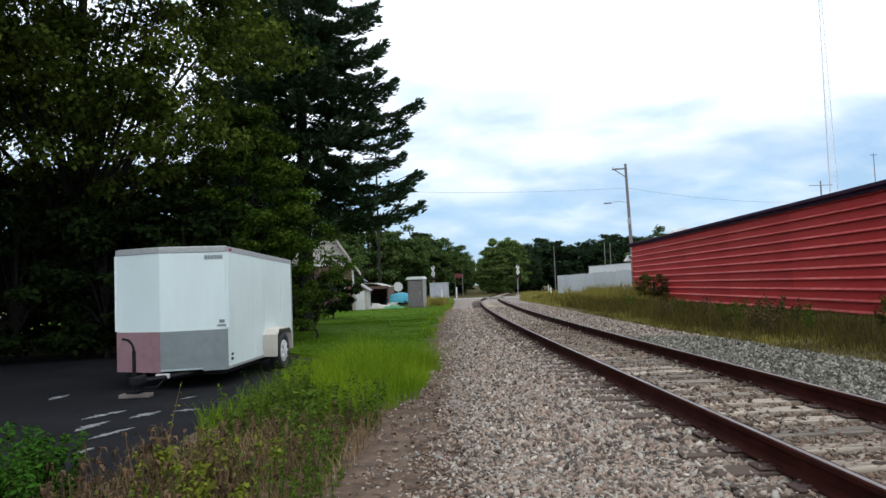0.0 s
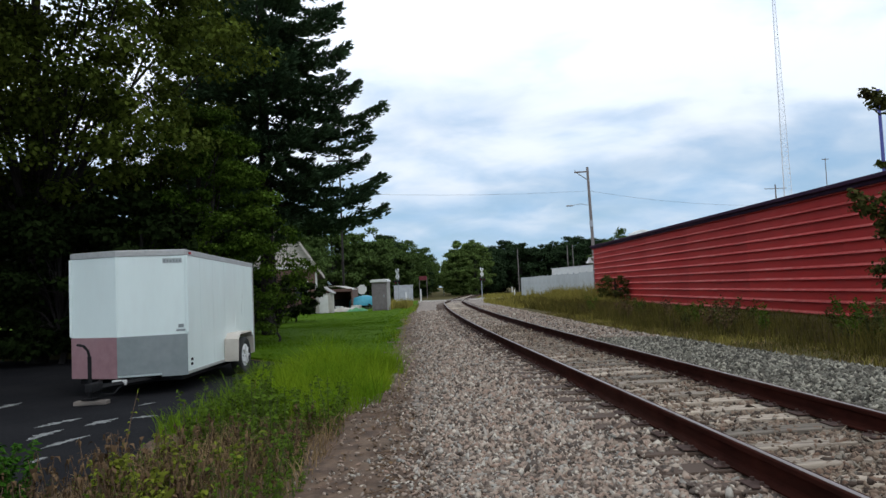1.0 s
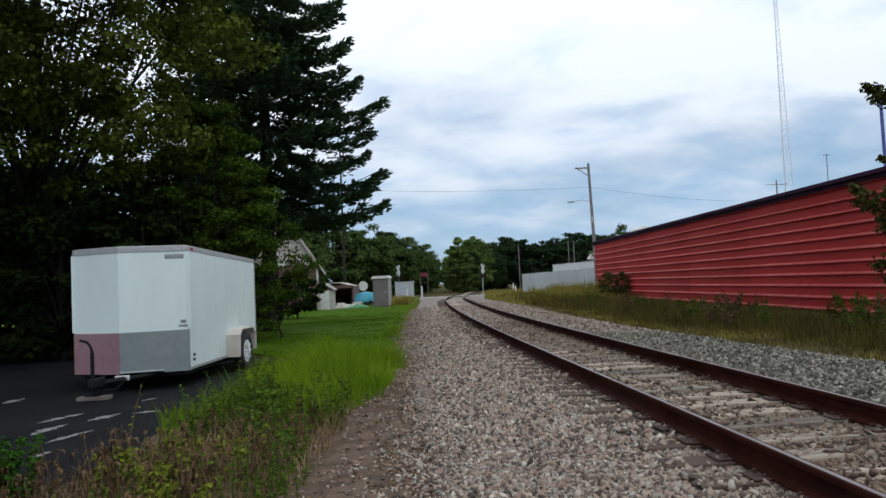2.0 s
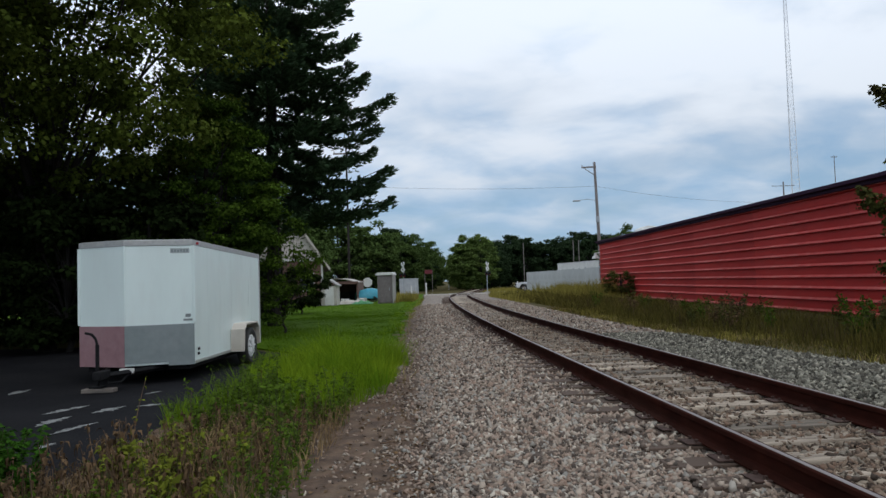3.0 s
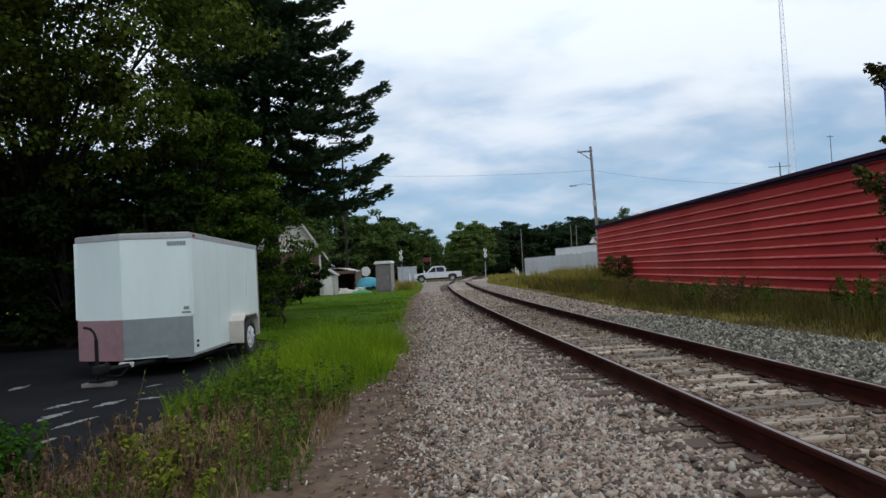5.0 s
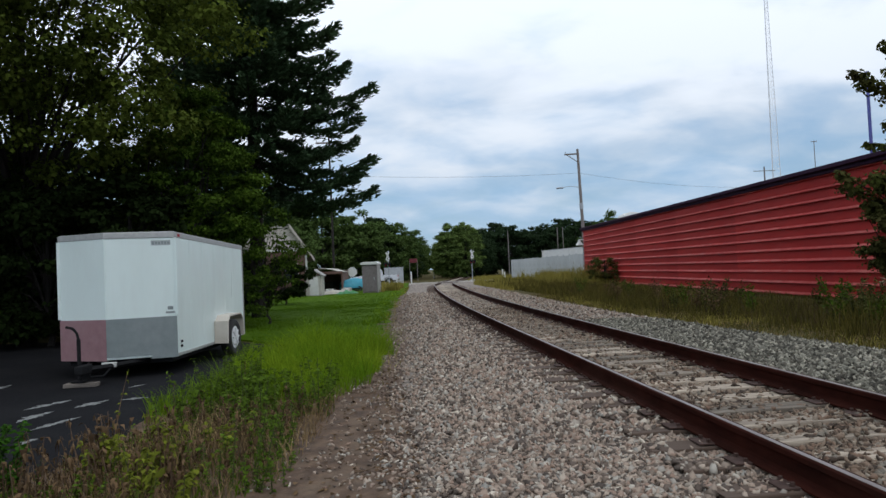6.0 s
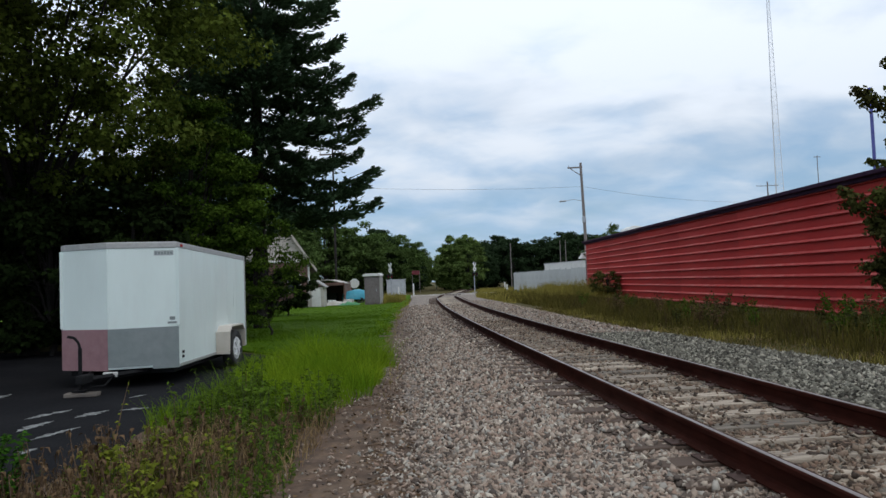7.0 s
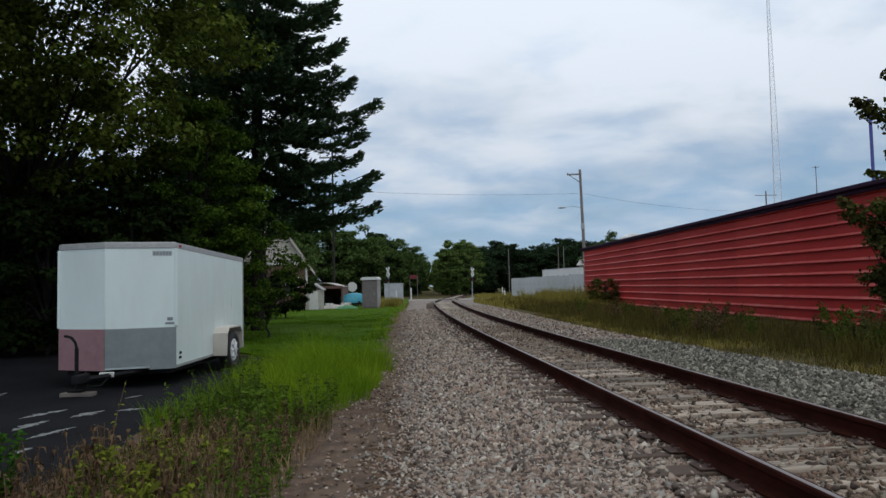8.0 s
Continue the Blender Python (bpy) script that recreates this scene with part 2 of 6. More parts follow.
# tones of single stones, from one stone to the next
STONES = [(0.0, (0.036, 0.027, 0.021)), (1.0, (0.72, 0.63, 0.51)), (0.22, (0.10, 0.07, 0.052)), (0.45, (0.385, 0.30, 0.23)), (0.6, (0.305, 0.195, 0.14)), (0.75, (0.485, 0.40, 0.315)), (0.9, (0.285, 0.28, 0.25))]
BLUE_STONES = [(0.0, (0.016, 0.013, 0.010)), (1.0, (0.47, 0.435, 0.345)), (0.25, (0.052, 0.045, 0.035)), (0.5, (0.14, 0.126, 0.098)), (0.75, (0.215, 0.205, 0.165))]
M = {
    "gravel": mat("gravel", (0.30, 0.245, 0.20), (0.08, 0.063, 0.05), scale=26, rough=0.95, bump=0.03, cells=True, stain=(0.2, 0.17, 0.15), stain_scale=0.8),
    "stone": mat("ballast_stone", (0.27, 0.235, 0.21), (0.17, 0.145, 0.13), scale=18, rough=0.95, bump=0.004, bump_scale=120, spec=0.1, mixed=STONES),
    "dirty_stone": mat("oily_ballast_stone", (0.17, 0.14, 0.118), (0.1, 0.08, 0.068), scale=18, rough=0.95, bump=0.004, bump_scale=120, spec=0.1, mixed=[(p, tuple(v * k for v, k in zip(c, (0.64, 0.60, 0.56)))) for p, c in STONES]),
    "blue_stone": mat("fresh_ballast_stone", (0.175, 0.172, 0.148), (0.105, 0.104, 0.09), scale=18, rough=0.95, bump=0.004, bump_scale=120, spec=0.1, mixed=BLUE_STONES),
    "soil": mat("soil", (0.135, 0.080, 0.047), (0.045, 0.027, 0.018), scale=7, rough=0.95, bump=0.03, bump_scale=26, stain=(0.20, 0.145, 0.095), stain_scale=2.2),
    "ground": mat("rough_ground", (0.075, 0.072, 0.024), (0.085, 0.064, 0.033), scale=3, rough=0.95, spec=0.03, bump=0.03, bump_scale=12, stain=(0.11, 0.1, 0.05), stain_scale=0.3),
    "lawn": mat("lawn_turf", (0.07, 0.13, 0.007), (0.045, 0.09, 0.005), scale=6, rough=0.95, spec=0.03, bump=0.02, bump_scale=60),
    "asphalt": mat("asphalt", (0.017, 0.017, 0.019), (0.010, 0.010, 0.012), scale=60, rough=0.95, spec=0.06, bump=0.004, bump_scale=150, stain=(0.028, 0.028, 0.029), stain_scale=0.8),
    "road": mat("road_asphalt", (0.235, 0.20, 0.17), (0.175, 0.15, 0.13), scale=10, rough=0.9, bump=0.004, bump_scale=60),
    "streak_grey": mat("pale_grey_streak", (0.32, 0.33, 0.32), (0.07, 0.07, 0.07), scale=14, rough=0.95),
    "rail": mat("rusty_rail_steel", (0.044, 0.012, 0.008), (0.021, 0.007, 0.005), scale=9, rough=0.9, spec=0.04, metal=0.0, bump=0.002, bump_scale=60, stain=(0.055, 0.027, 0.02), stain_scale=2, stretch=(1, 0.3, 1)),
    "rail_head": mat("worn_rail_head", (0.26, 0.23, 0.22), (0.17, 0.14, 0.13), scale=10, rough=0.42, metal=0.7, stretch=(1, 0.1, 1)),
    "tie": tie_mat(),
    "old_wood": mat("old_wood", (0.22, 0.19, 0.16), (0.12, 0.1, 0.09), scale=5, rough=0.95, bump=0.006, bump_scale=18, stretch=(0.35, 4, 4)),
    # far haze over the mast is put into this pale tone
    "mast_haze": mat("hazy_mast_pale", (0.78, 0.79, 0.82), (0.7, 0.72, 0.76), scale=2, rough=0.6),
    "plate_rust": mat("rusted_plate", (0.075, 0.04, 0.03), (0.045, 0.025, 0.02), scale=20, rough=0.85, metal=0.2),
    "trailer_white": mat("white_trailer_skin", (0.76, 0.86, 0.83), (0.72, 0.82, 0.79), scale=2, rough=0.35, stain=(0.6, 0.62, 0.6), stain_scale=1.4, stain_amount=0.35, stretch=(1, 1, 0.3), spec=0.4),
    "trim_grey": mat("aluminium_trim", (0.46, 0.46, 0.44), (0.38, 0.38, 0.37), scale=15, rough=0.45, metal=0.4),
    "guard_grey": mat("grey_stone_guard", (0.24, 0.275, 0.275), (0.21, 0.24, 0.24), scale=8, rough=0.5, metal=0.2, bump=0.002, bump_scale=90, stain=(0.34, 0.35, 0.36), stain_amount=0.4),
    "guard_red": mat("faded_red_stone_guard", (0.34, 0.19, 0.2), (0.28, 0.15, 0.165), scale=8, rough=0.55, metal=0.1, bump=0.002, bump_scale=90, stain=(0.4, 0.28, 0.28), stain_amount=0.4),
    "badge_grey": mat("faded_badge", (0.42, 0.46, 0.45), (0.36, 0.4, 0.4), scale=30, rough=0.5),
    "black": mat("black_steel", (0.014, 0.014, 0.015), (0.009, 0.009, 0.01), scale=20, rough=0.7, spec=0.15),
    "rubber": mat("tyre_rubber", (0.018, 0.018, 0.018), (0.03, 0.029, 0.028), scale=30, rough=0.85),
    "rim_white": mat("white_wheel_rim", (0.68, 0.7, 0.7), (0.6, 0.6, 0.6), scale=10, rough=0.4),
    "cream": mat("cream_fender", (0.62, 0.57, 0.5), (0.55, 0.5, 0.44), scale=5, rough=0.45, stain=(0.45, 0.38, 0.3), stain_amount=0.4),
    "red_lens": mat("red_lens", (0.45, 0.02, 0.02), rough=0.25),
    "red_metal": mat("red_painted_metal", (0.41, 0.024, 0.021), (0.34, 0.019, 0.018), scale=1.2, rough=0.62, bump=0.002, bump_scale=30, stain=(0.25, 0.036, 0.038), stain_scale=0.5, stain_amount=0.6, rand=0.09, spec=0.2, stretch=(0.25, 1, 1)),
    # rib crests: skylight along the top edge put into a paler red
    "red_skylit": mat("sky_lit_red_rib", (0.46, 0.062, 0.056), (0.40, 0.04, 0.038), scale=2.5, rough=0.6, spec=0.25, stain=(0.55, 0.2, 0.17), stain_scale=1.1, stain_amount=0.5, rand=0.1),
    "red_dark": mat("dark_maroon_trim", (0.034, 0.012, 0.034), (0.024, 0.009, 0.026), scale=4, rough=0.75, spec=0.12),
    "roof_metal": mat("pale_roof_metal", (0.55, 0.55, 0.55), (0.48, 0.48, 0.48), scale=3, rough=0.5, metal=0.3),
    "concrete": mat("concrete", (0.36, 0.35, 0.33), (0.28, 0.27, 0.26), scale=8, rough=0.9, bump=0.004, stain=(0.2, 0.19, 0.18)),
    "fence": mat("galvanised_fence_metal", (0.52, 0.54, 0.54), (0.44, 0.46, 0.46), scale=2, rough=0.6, metal=0.1, stain=(0.34, 0.34, 0.33), stain_scale=0.7, rand=0.06),
    "pole_wood": mat("weathered_pole_wood", (0.25, 0.22, 0.21), (0.17, 0.15, 0.145), scale=4, rough=0.9, bump=0.01, bump_scale=10, stretch=(6, 6, 0.4)),
    "steel": mat("galvanised_steel", (0.4, 0.42, 0.45), (0.33, 0.35, 0.38), scale=5, rough=0.5, metal=0.5),
    "blue_steel": mat("blue_painted_steel", (0.07, 0.08, 0.32), (0.06, 0.07, 0.26), scale=4, rough=0.5),
    "wire": mat("grey_wire", (0.16, 0.17, 0.19), rough=0.7),
    "white_paint": mat("white_paint", (0.72, 0.72, 0.7), (0.64, 0.64, 0.62), scale=4, rough=0.6, stain=(0.5, 0.49, 0.46), stain_scale=1.0),
    "cabinet_grey": mat("grey_cabinet", (0.2, 0.175, 0.175), (0.14, 0.12, 0.12), scale=7, rough=0.7, bump=0.004, stain=(0.14, 0.12, 0.12)),
    "silver": mat("silver_box_metal", (0.48, 0.5, 0.52), (0.4, 0.42, 0.44), scale=3, rough=0.45, metal=0.3),
    "green_sheet": mat("green_tarpaulin", (0.06, 0.26, 0.10), (0.04, 0.19, 0.07), scale=4, rough=0.6, bump=0.02, bump_scale=5),
    "teal": mat("teal_tarpaulin", (0.02, 0.27, 0.36), (0.015, 0.2, 0.28), scale=4, rough=0.5, bump=0.02, bump_scale=5),
    "brown_wall": mat("brown_siding", (0.16, 0.09, 0.07), (0.11, 0.06, 0.05), scale=4, rough=0.85, bump=0.01, bump_scale=6, stretch=(0.4, 0.4, 6)),
    "gable_board": mat("pale_gable_board", (0.55, 0.5, 0.46), (0.47, 0.42, 0.39), scale=3, rough=0.85, bump=0.01, bump_scale=5, stretch=(0.3, 0.3, 7), stain=(0.4, 0.35, 0.32)),
    "shingle": mat("pale_roof_shingle", (0.26, 0.22, 0.2), (0.18, 0.155, 0.14), scale=5, rough=0.9, bump=0.01, bump_scale=14, rand=0.1),
    "dark_open": mat("dark_interior", (0.03, 0.027, 0.025), rough=0.9),
    "canvas": mat("faded_canvas", (0.5, 0.47, 0.42), (0.4, 0.37, 0.33), scale=4, rough=0.85, bump=0.01, bump_scale=5),
    "truck_paint": mat("silver_white_car_paint", (0.66, 0.68, 0.72), (0.63, 0.65, 0.69), scale=1, rough=0.3, metal=0.1, coat=0.4),
    "glass": mat("tinted_glass", (0.03, 0.035, 0.04), rough=0.08),
    "chrome": mat("chrome", (0.6, 0.6, 0.62), rough=0.2, metal=0.9),
    "sign_red": mat("red_sign", (0.16, 0.015, 0.025), (0.12, 0.015, 0.02), scale=5, rough=0.5),
    "green_stem": mat("green_stem", (0.07, 0.085, 0.02), (0.04, 0.05, 0.015), scale=20, rough=0.8),
    "dead_stem": mat("dead_stem", (0.15, 0.095, 0.055), (0.07, 0.042, 0.026), scale=20, rough=0.9),
    "bark": mat("bark", (0.026, 0.021, 0.018), (0.015, 0.012, 0.011), scale=5, rough=0.95, bump=0.03, bump_scale=8, stretch=(3, 3, 0.5)),
    "maple_leaf": leaf_mat("maple_leaf", (0.14, 0.18, 0.028), (0.036, 0.054, 0.011), island=0.6, through=0.3),
    "fir_needle": leaf_mat("fir_needles", (0.075, 0.125, 0.06), (0.028, 0.052, 0.026), through=0.1),
    # near-black green: the deep shade under the trees is put into the colour
    "shaded_leaf": leaf_mat("shaded_leaf", (0.020, 0.034, 0.008), (0.010, 0.017, 0.005), through=0.05),
    "yew_leaf": leaf_mat("yew_leaf", (0.075, 0.125, 0.014), (0.028, 0.055, 0.008), island=0.55, through=0.25),
    "far_leaf": leaf_mat("far_leaf", (0.085, 0.13, 0.034), (0.05, 0.082, 0.024)),
    "dark_leaf": leaf_mat("dark_far_leaf", (0.035, 0.06, 0.025), (0.02, 0.035, 0.016)),
    "willow_leaf": leaf_mat("pale_far_leaf", (0.145, 0.205, 0.055), (0.08, 0.125, 0.034), island=0.4),
    "bush_leaf": leaf_mat("bush_leaf", (0.075, 0.092, 0.02), (0.048, 0.036, 0.018), island=0.5),
    "weed_leaf": leaf_mat("weed_leaf", (0.10, 0.16, 0.016), (0.04, 0.075, 0.010), island=0.5),
    "lime_leaf": leaf_mat("yellow_green_leaf", (0.17, 0.185, 0.022), (0.075, 0.10, 0.013), island=0.5),
    "deep_leaf": leaf_mat("deep_green_leaf", (0.045, 0.12, 0.012), (0.018, 0.055, 0.007), island=0.5),
    "flower": leaf_mat("cream_flower", (0.5, 0.44, 0.34), (0.36, 0.3, 0.22)),
    "dry_leaf": leaf_mat("dry_leaf", (0.17, 0.11, 0.058), (0.055, 0.032, 0.02), island=0.6, through=0.15),
    "grass_bright": leaf_mat("bright_grass", (0.23, 0.32, 0.018), (0.10, 0.20, 0.010), through=0.35),
    "grass_short": leaf_mat("short_grass", (0.085, 0.155, 0.007), (0.05, 0.105, 0.005), island=0.2, through=0.35),
    "grass_brown": leaf_mat("brown_stalks", (0.115, 0.08, 0.04), (0.05, 0.034, 0.02)),
    "grass_dry": leaf_mat("dry_grass", (0.36, 0.26, 0.135), (0.12, 0.076, 0.04), island=0.6),
    "grass_olive": leaf_mat("olive_grass", (0.135, 0.115, 0.026), (0.05, 0.044, 0.013), island=0.5),
    "grass_straw": leaf_mat("straw_grass", (0.32, 0.27, 0.065), (0.16, 0.14, 0.036)),
}


# ---------------------------------------------------------------- mesh helpers
def mesh_ob(name, verts, faces, material, parent=None, label="", smooth=False):
    me = bpy.data.meshes.new(name)
    me.from_pydata([tuple(v) for v in verts], [], [tuple(f) for f in faces])
    me.materials.append(M[material])
    if smooth:
        me.shade_smooth()
    ob = new(name, me)
    ob.parent = parent
    if label:
        tagged(ob, label)
    return ob


def part(name, bm, material, parent=None, label="", smooth=False):
    me = bpy.data.meshes.new(name)
    bm.to_mesh(me)
    bm.free()
    me.materials.append(M[material])
    if smooth:
        me.shade_smooth()
    ob = new(name, me)
    ob.parent = parent
    if label:
        tagged(ob, label)
    return ob


def share(name, me, parent, m):
    ob = new(name, me)
    ob.parent = parent
    ob.matrix_basis = m
    return ob


def thing(name, m, label, category, group="", kind=""):
    ob = new(name)
    ob.empty_display_size = 0.2
    ob.matrix_basis = m
    return tagged(ob, label, category, group, kind)


def box(x0, x1, y0, y1, z0, z1, bevel=0.0, bm=None):
    bm = bm or bmesh.new()
    r = bmesh.ops.create_cube(bm, size=1)
    for v in r["verts"]:
        v.co = ((x0 + x1) / 2 + v.co.x * (x1 - x0), (y0 + y1) / 2 + v.co.y * (y1 - y0), (z0 + z1) / 2 + v.co.z * (z1 - z0))
    if bevel:
        es = list({e for v in r["verts"] for e in v.link_edges})
        bmesh.ops.bevel(bm, geom=es, offset=bevel, segments=2, affect="EDGES", profile=0.5)
    return bm


def rod(a, b, r0, r1=None, n=8, bm=None):
    """A round bar from a to b."""
    bm = bm or bmesh.new()
    a, b = Vector(a), Vector(b)
    q = (b - a).to_track_quat("Z", "Y").to_matrix().to_4x4()
    bmesh.ops.create_cone(bm, cap_ends=True, segments=n, radius1=r0, radius2=r0 if r1 is None else r1, depth=(b - a).length,
                          matrix=Matrix.Translation((a + b) / 2) @ q)
    return bm


def prism(outline, axis, a, b, bevel=0.0, bm=None):
    """An outline of (u, v) pairs drawn out along an axis from a to b. x: (y, z), y: (x, z), z: (x, y)."""
    bm = bm or bmesh.new()

    def co(u, v, w):
        return {"x": (w, u, v), "y": (u, w, v), "z": (u, v, w)}[axis]
    lo = [bm.verts.new(co(u, v, a)) for u, v in outline]
    hi = [bm.verts.new(co(u, v, b)) for u, v in outline]
    k = len(outline)
    fs = [bm.faces.new(lo), bm.faces.new(hi)]
    fs += [bm.faces.new((lo[i], lo[(i + 1) % k], hi[(i + 1) % k], hi[i])) for i in range(k)]
    bmesh.ops.recalc_face_normals(bm, faces=fs)
    if bevel:
        bmesh.ops.bevel(bm, geom=list({e for f in fs for e in f.edges}), offset=bevel, segments=2, affect="EDGES", profile=0.5)
    return bm


def wheel_ring(r_out, r_in, width, bm=None, seg=28):
    """A tyre round the x axis, with rounded shoulders."""
    prof = [(r_in, -0.4), (r_out * 0.9, -0.5), (r_out * 0.985, -0.38), (r_out, 0), (r_out * 0.985, 0.38), (r_out * 0.9, 0.5), (r_in, 0.4)]
    bm = bm or bmesh.new()
    rings = []
    for i in range(seg):
        a = 2 * math.pi * i / seg
        rings.append([bm.verts.new((w * width, r * math.cos(a), r * math.sin(a))) for r, w in prof])
    for i in range(seg):
        p, q = rings[i], rings[(i + 1) % seg]
        for j in range(len(prof)):
            k = (j + 1) % len(prof)
            bm.faces.new((p[j], p[k], q[k], q[j]))
    bmesh.ops.recalc_face_normals(bm, faces=bm.faces[:])
    return bm


def make_rim(r, width, out):
    """A dished rim with spokes round the x axis; out: +1 or -1, the side that shows."""
    bm = bmesh.new()
    rod((-width / 2, 0, 0), (width / 2, 0, 0), r, n=24, bm=bm)
    for i in range(8):
        a = i * math.pi / 4
        rod((out * width * 0.52, r * 0.25 * math.cos(a), r * 0.25 * math.sin(a)), (out * width * 0.56, r * 0.85 * math.cos(a), r * 0.85 * math.sin(a)), r * 0.1, n=6, bm=bm)
    rod((out * width * 0.4, 0, 0), (out * width * 0.7, 0, 0), r * 0.25, n=12, bm=bm)
    return bm


rs = np.random.RandomState


def tris_ob(name, v, f, material, parent=None):
    """A mesh from arrays of places and triangles."""
    me = bpy.data.meshes.new(name)
    me.vertices.add(len(v))
    me.vertices.foreach_set("co", np.asarray(v, np.float32).ravel())
    k = f.shape[1]
    me.loops.add(f.size)
    me.loops.foreach_set("vertex_index", f.astype(np.int32).ravel())
    me.polygons.add(len(f))
    me.polygons.foreach_set("loop_start", np.arange(0, f.size, k, dtype=np.int32))
    me.update(calc_edges=True)
    me.materials.append(M[material])
    ob = new(name, me)
    ob.parent = parent
    return ob


def frames_of(normals, rng):
    n = normals / (np.linalg.norm(normals, axis=1, keepdims=True) + 1e-9)
    h = rng.normal(size=n.shape)
    u = np.cross(n, h)
    u /= np.linalg.norm(u, axis=1, keepdims=True) + 1e-9
    return u, np.cross(n, u), n


LEAF = np.array([(0, 0), (0.42, 0.25), (0.3, 0.62), (0, 1.0), (-0.3, 0.62), (-0.42, 0.25)])
LANCE = LEAF * np.array([0.55, 1.0])
KITE = np.array([(0, 0), (0.4, 0.42), (0, 1.0), (-0.4, 0.42)])


def leaves(points, outward, size, rng, shape=LEAF, spread=0.8, up=0.4):
    """Leaf blades at points, folded a little along the middle."""
    k = len(points)
    nrm = outward + rng.normal(size=(k, 3)) * spread + np.array([0, 0, up])
    u, w, n = frames_of(nrm, rng)
    s = size * rng.uniform(0.6, 1.35, (k, 1, 1))
    c = shape[None, :, :] * s
    v = points[:, None, :] + u[:, None, :] * c[:, :, :1] + w[:, None, :] * c[:, :, 1:] + n[:, None, :] * np.abs(c[:, :, :1]) * 0.35
    q = len(shape)
    f = np.array([(0, 1, 2), (0, 2, 3), (0, 3, 4), (0, 4, 5)])[: q - 2]
    faces = (np.arange(k)[:, None, None] * q + f[None]).reshape(-1, 3)
    return v.reshape(-1, 3), faces


def blades(xy, z, height, width, rng, lean=0.35):
    """Grass blades: three-sided strips that bend over."""
    k = len(xy)
    a = rng.uniform(0, 2 * np.pi, k)
    h = height * rng.uniform(0.45, 1.2, k)
    side = np.c_[np.cos(a), np.sin(a), np.zeros(k)] * (width * rng.uniform(0.6, 1.4, k))[:, None]
    b = rng.uniform(0, 2 * np.pi, k)
    out = np.c_[np.cos(b), np.sin(b), np.zeros(k)] * (h * rng.uniform(0.05, lean * 2, k))[:, None]
    base = np.c_[xy, z]
    up = np.array([0, 0, 1.0])
    mid = base + up * (h * 0.6)[:, None] + out * 0.35
    tip = base + up * (h * 0.95)[:, None] + out
    v = np.stack([base - side, base + side, mid + side * 0.7, mid - side * 0.7, tip], 1)
    f = np.array([(0, 1, 2), (0, 2, 3), (3, 2, 4)])
    return v.reshape(-1, 3), (np.arange(k)[:, None, None] * 5 + f[None]).reshape(-1, 3)


def join_arrays(pairs):
    vs, fs, o = [], [], 0
    for v, f in pairs:
        vs.append(v)
        fs.append(f + o)
        o += len(v)
    return np.concatenate(vs), np.concatenate(fs)


def clump_points(centres, radii, per, rng, shell=0.4):
    """Points in the outer part of ellipsoid clumps, and their outward directions."""
    pts, out = [], []
    for c, r in zip(centres, radii):
        d = rng.normal(size=(per, 3))
        d /= np.linalg.norm(d, axis=1, keepdims=True)
        q = (shell + (1 - shell) * rng.uniform(0, 1, (per, 1))) * (1 + 0.22 * rng.normal(size=(per, 1)))
        pts.append(np.asarray(c) + d * q * np.asarray(r))
        out.append(d)
    return np.concatenate(pts), np.concatenate(out)


def limb(bm, pts, r0, r1, n=7):
    for i in range(len(pts) - 1):
        a, b = i / (len(pts) - 1), (i + 1) / (len(pts) - 1)
        rod(pts[i], pts[i + 1], r0 + (r1 - r0) * a, r0 + (r1 - r0) * b, n=n, bm=bm)


# ---------------------------------------------------------------- lie of the land
def smooth(a, b, t):
    u = min(1.0, max(0.0, (t - a) / (b - a)))
    return u * u * (3 - 2 * u)


def track_x(y):
    """The middle of the track: straight, then a long curve to the right."""
    return 2.83 - 0.0767 * (y - 3.49) + 0.00092 * max(0.0, y - 12) ** 2


def track_dir(y):
    return math.atan2(-0.0767 + 0.00184 * max(0.0, y - 12), 1.0)


GRAVEL = [(-14, -1.3, 8.2), (2, -0.3, 7.0), (5, -0.38, 6.7), (9, -0.62, 6.2), (13, -0.8, 5.6), (18, -1.05, 5.0), (24, -1.3, 4.6), (32, -1.6, 4.3), (42, -1.9, 3.8), (52, -2.2, 3.5), (66, -2.6, 3.5), (82, -3.2, 4.5)]


def gravel_edge(y, i):
    for a, b in zip(GRAVEL, GRAVEL[1:]):
        if y <= b[0]:
            t = max(0.0, (y - a[0]) / (b[0] - a[0]))
            return a[i] + (b[i] - a[i]) * t
    return GRAVEL[-1][i]


def sink(y):
    """The ground falls gently towards the crossing."""
    return -0.36 * smooth(45, 82, y)


def land(x, y):
    """Height of the plain ground."""
    z = -0.10 + sink(y)
    if x > 0:
        z += 0.06 * smooth(5.5, 9.0, x) * (1 - smooth(70, 82, y)) * (1 - smooth(20, 40, x))
    return z


# ---------------------------------------------------------------- ground, gravel, drive, road
def build_ground():
    xs = np.concatenate([[-900, -500, -250, -120, -60, -40, -28], np.arange(-20, 21, 1.0), [26, 34, 45, 60, 120, 250, 500, 900]])
    ys = np.concatenate([[-300, -120, -50, -25], np.arange(-12, 121, 2.0), [135, 160, 220, 350, 600, 1000, 1800]])
    verts = [(x, y, land(x, y)) for y in ys for x in xs]
    k = len(xs)
    faces = [(j * k + i, j * k + i + 1, (j + 1) * k + i + 1, (j + 1) * k + i) for j in range(len(ys) - 1) for i in range(k - 1)]
    tagged(mesh_ob("ground", verts, faces, "ground", smooth=True), "rough weedy ground beside the railway", "ground", kind="structure")


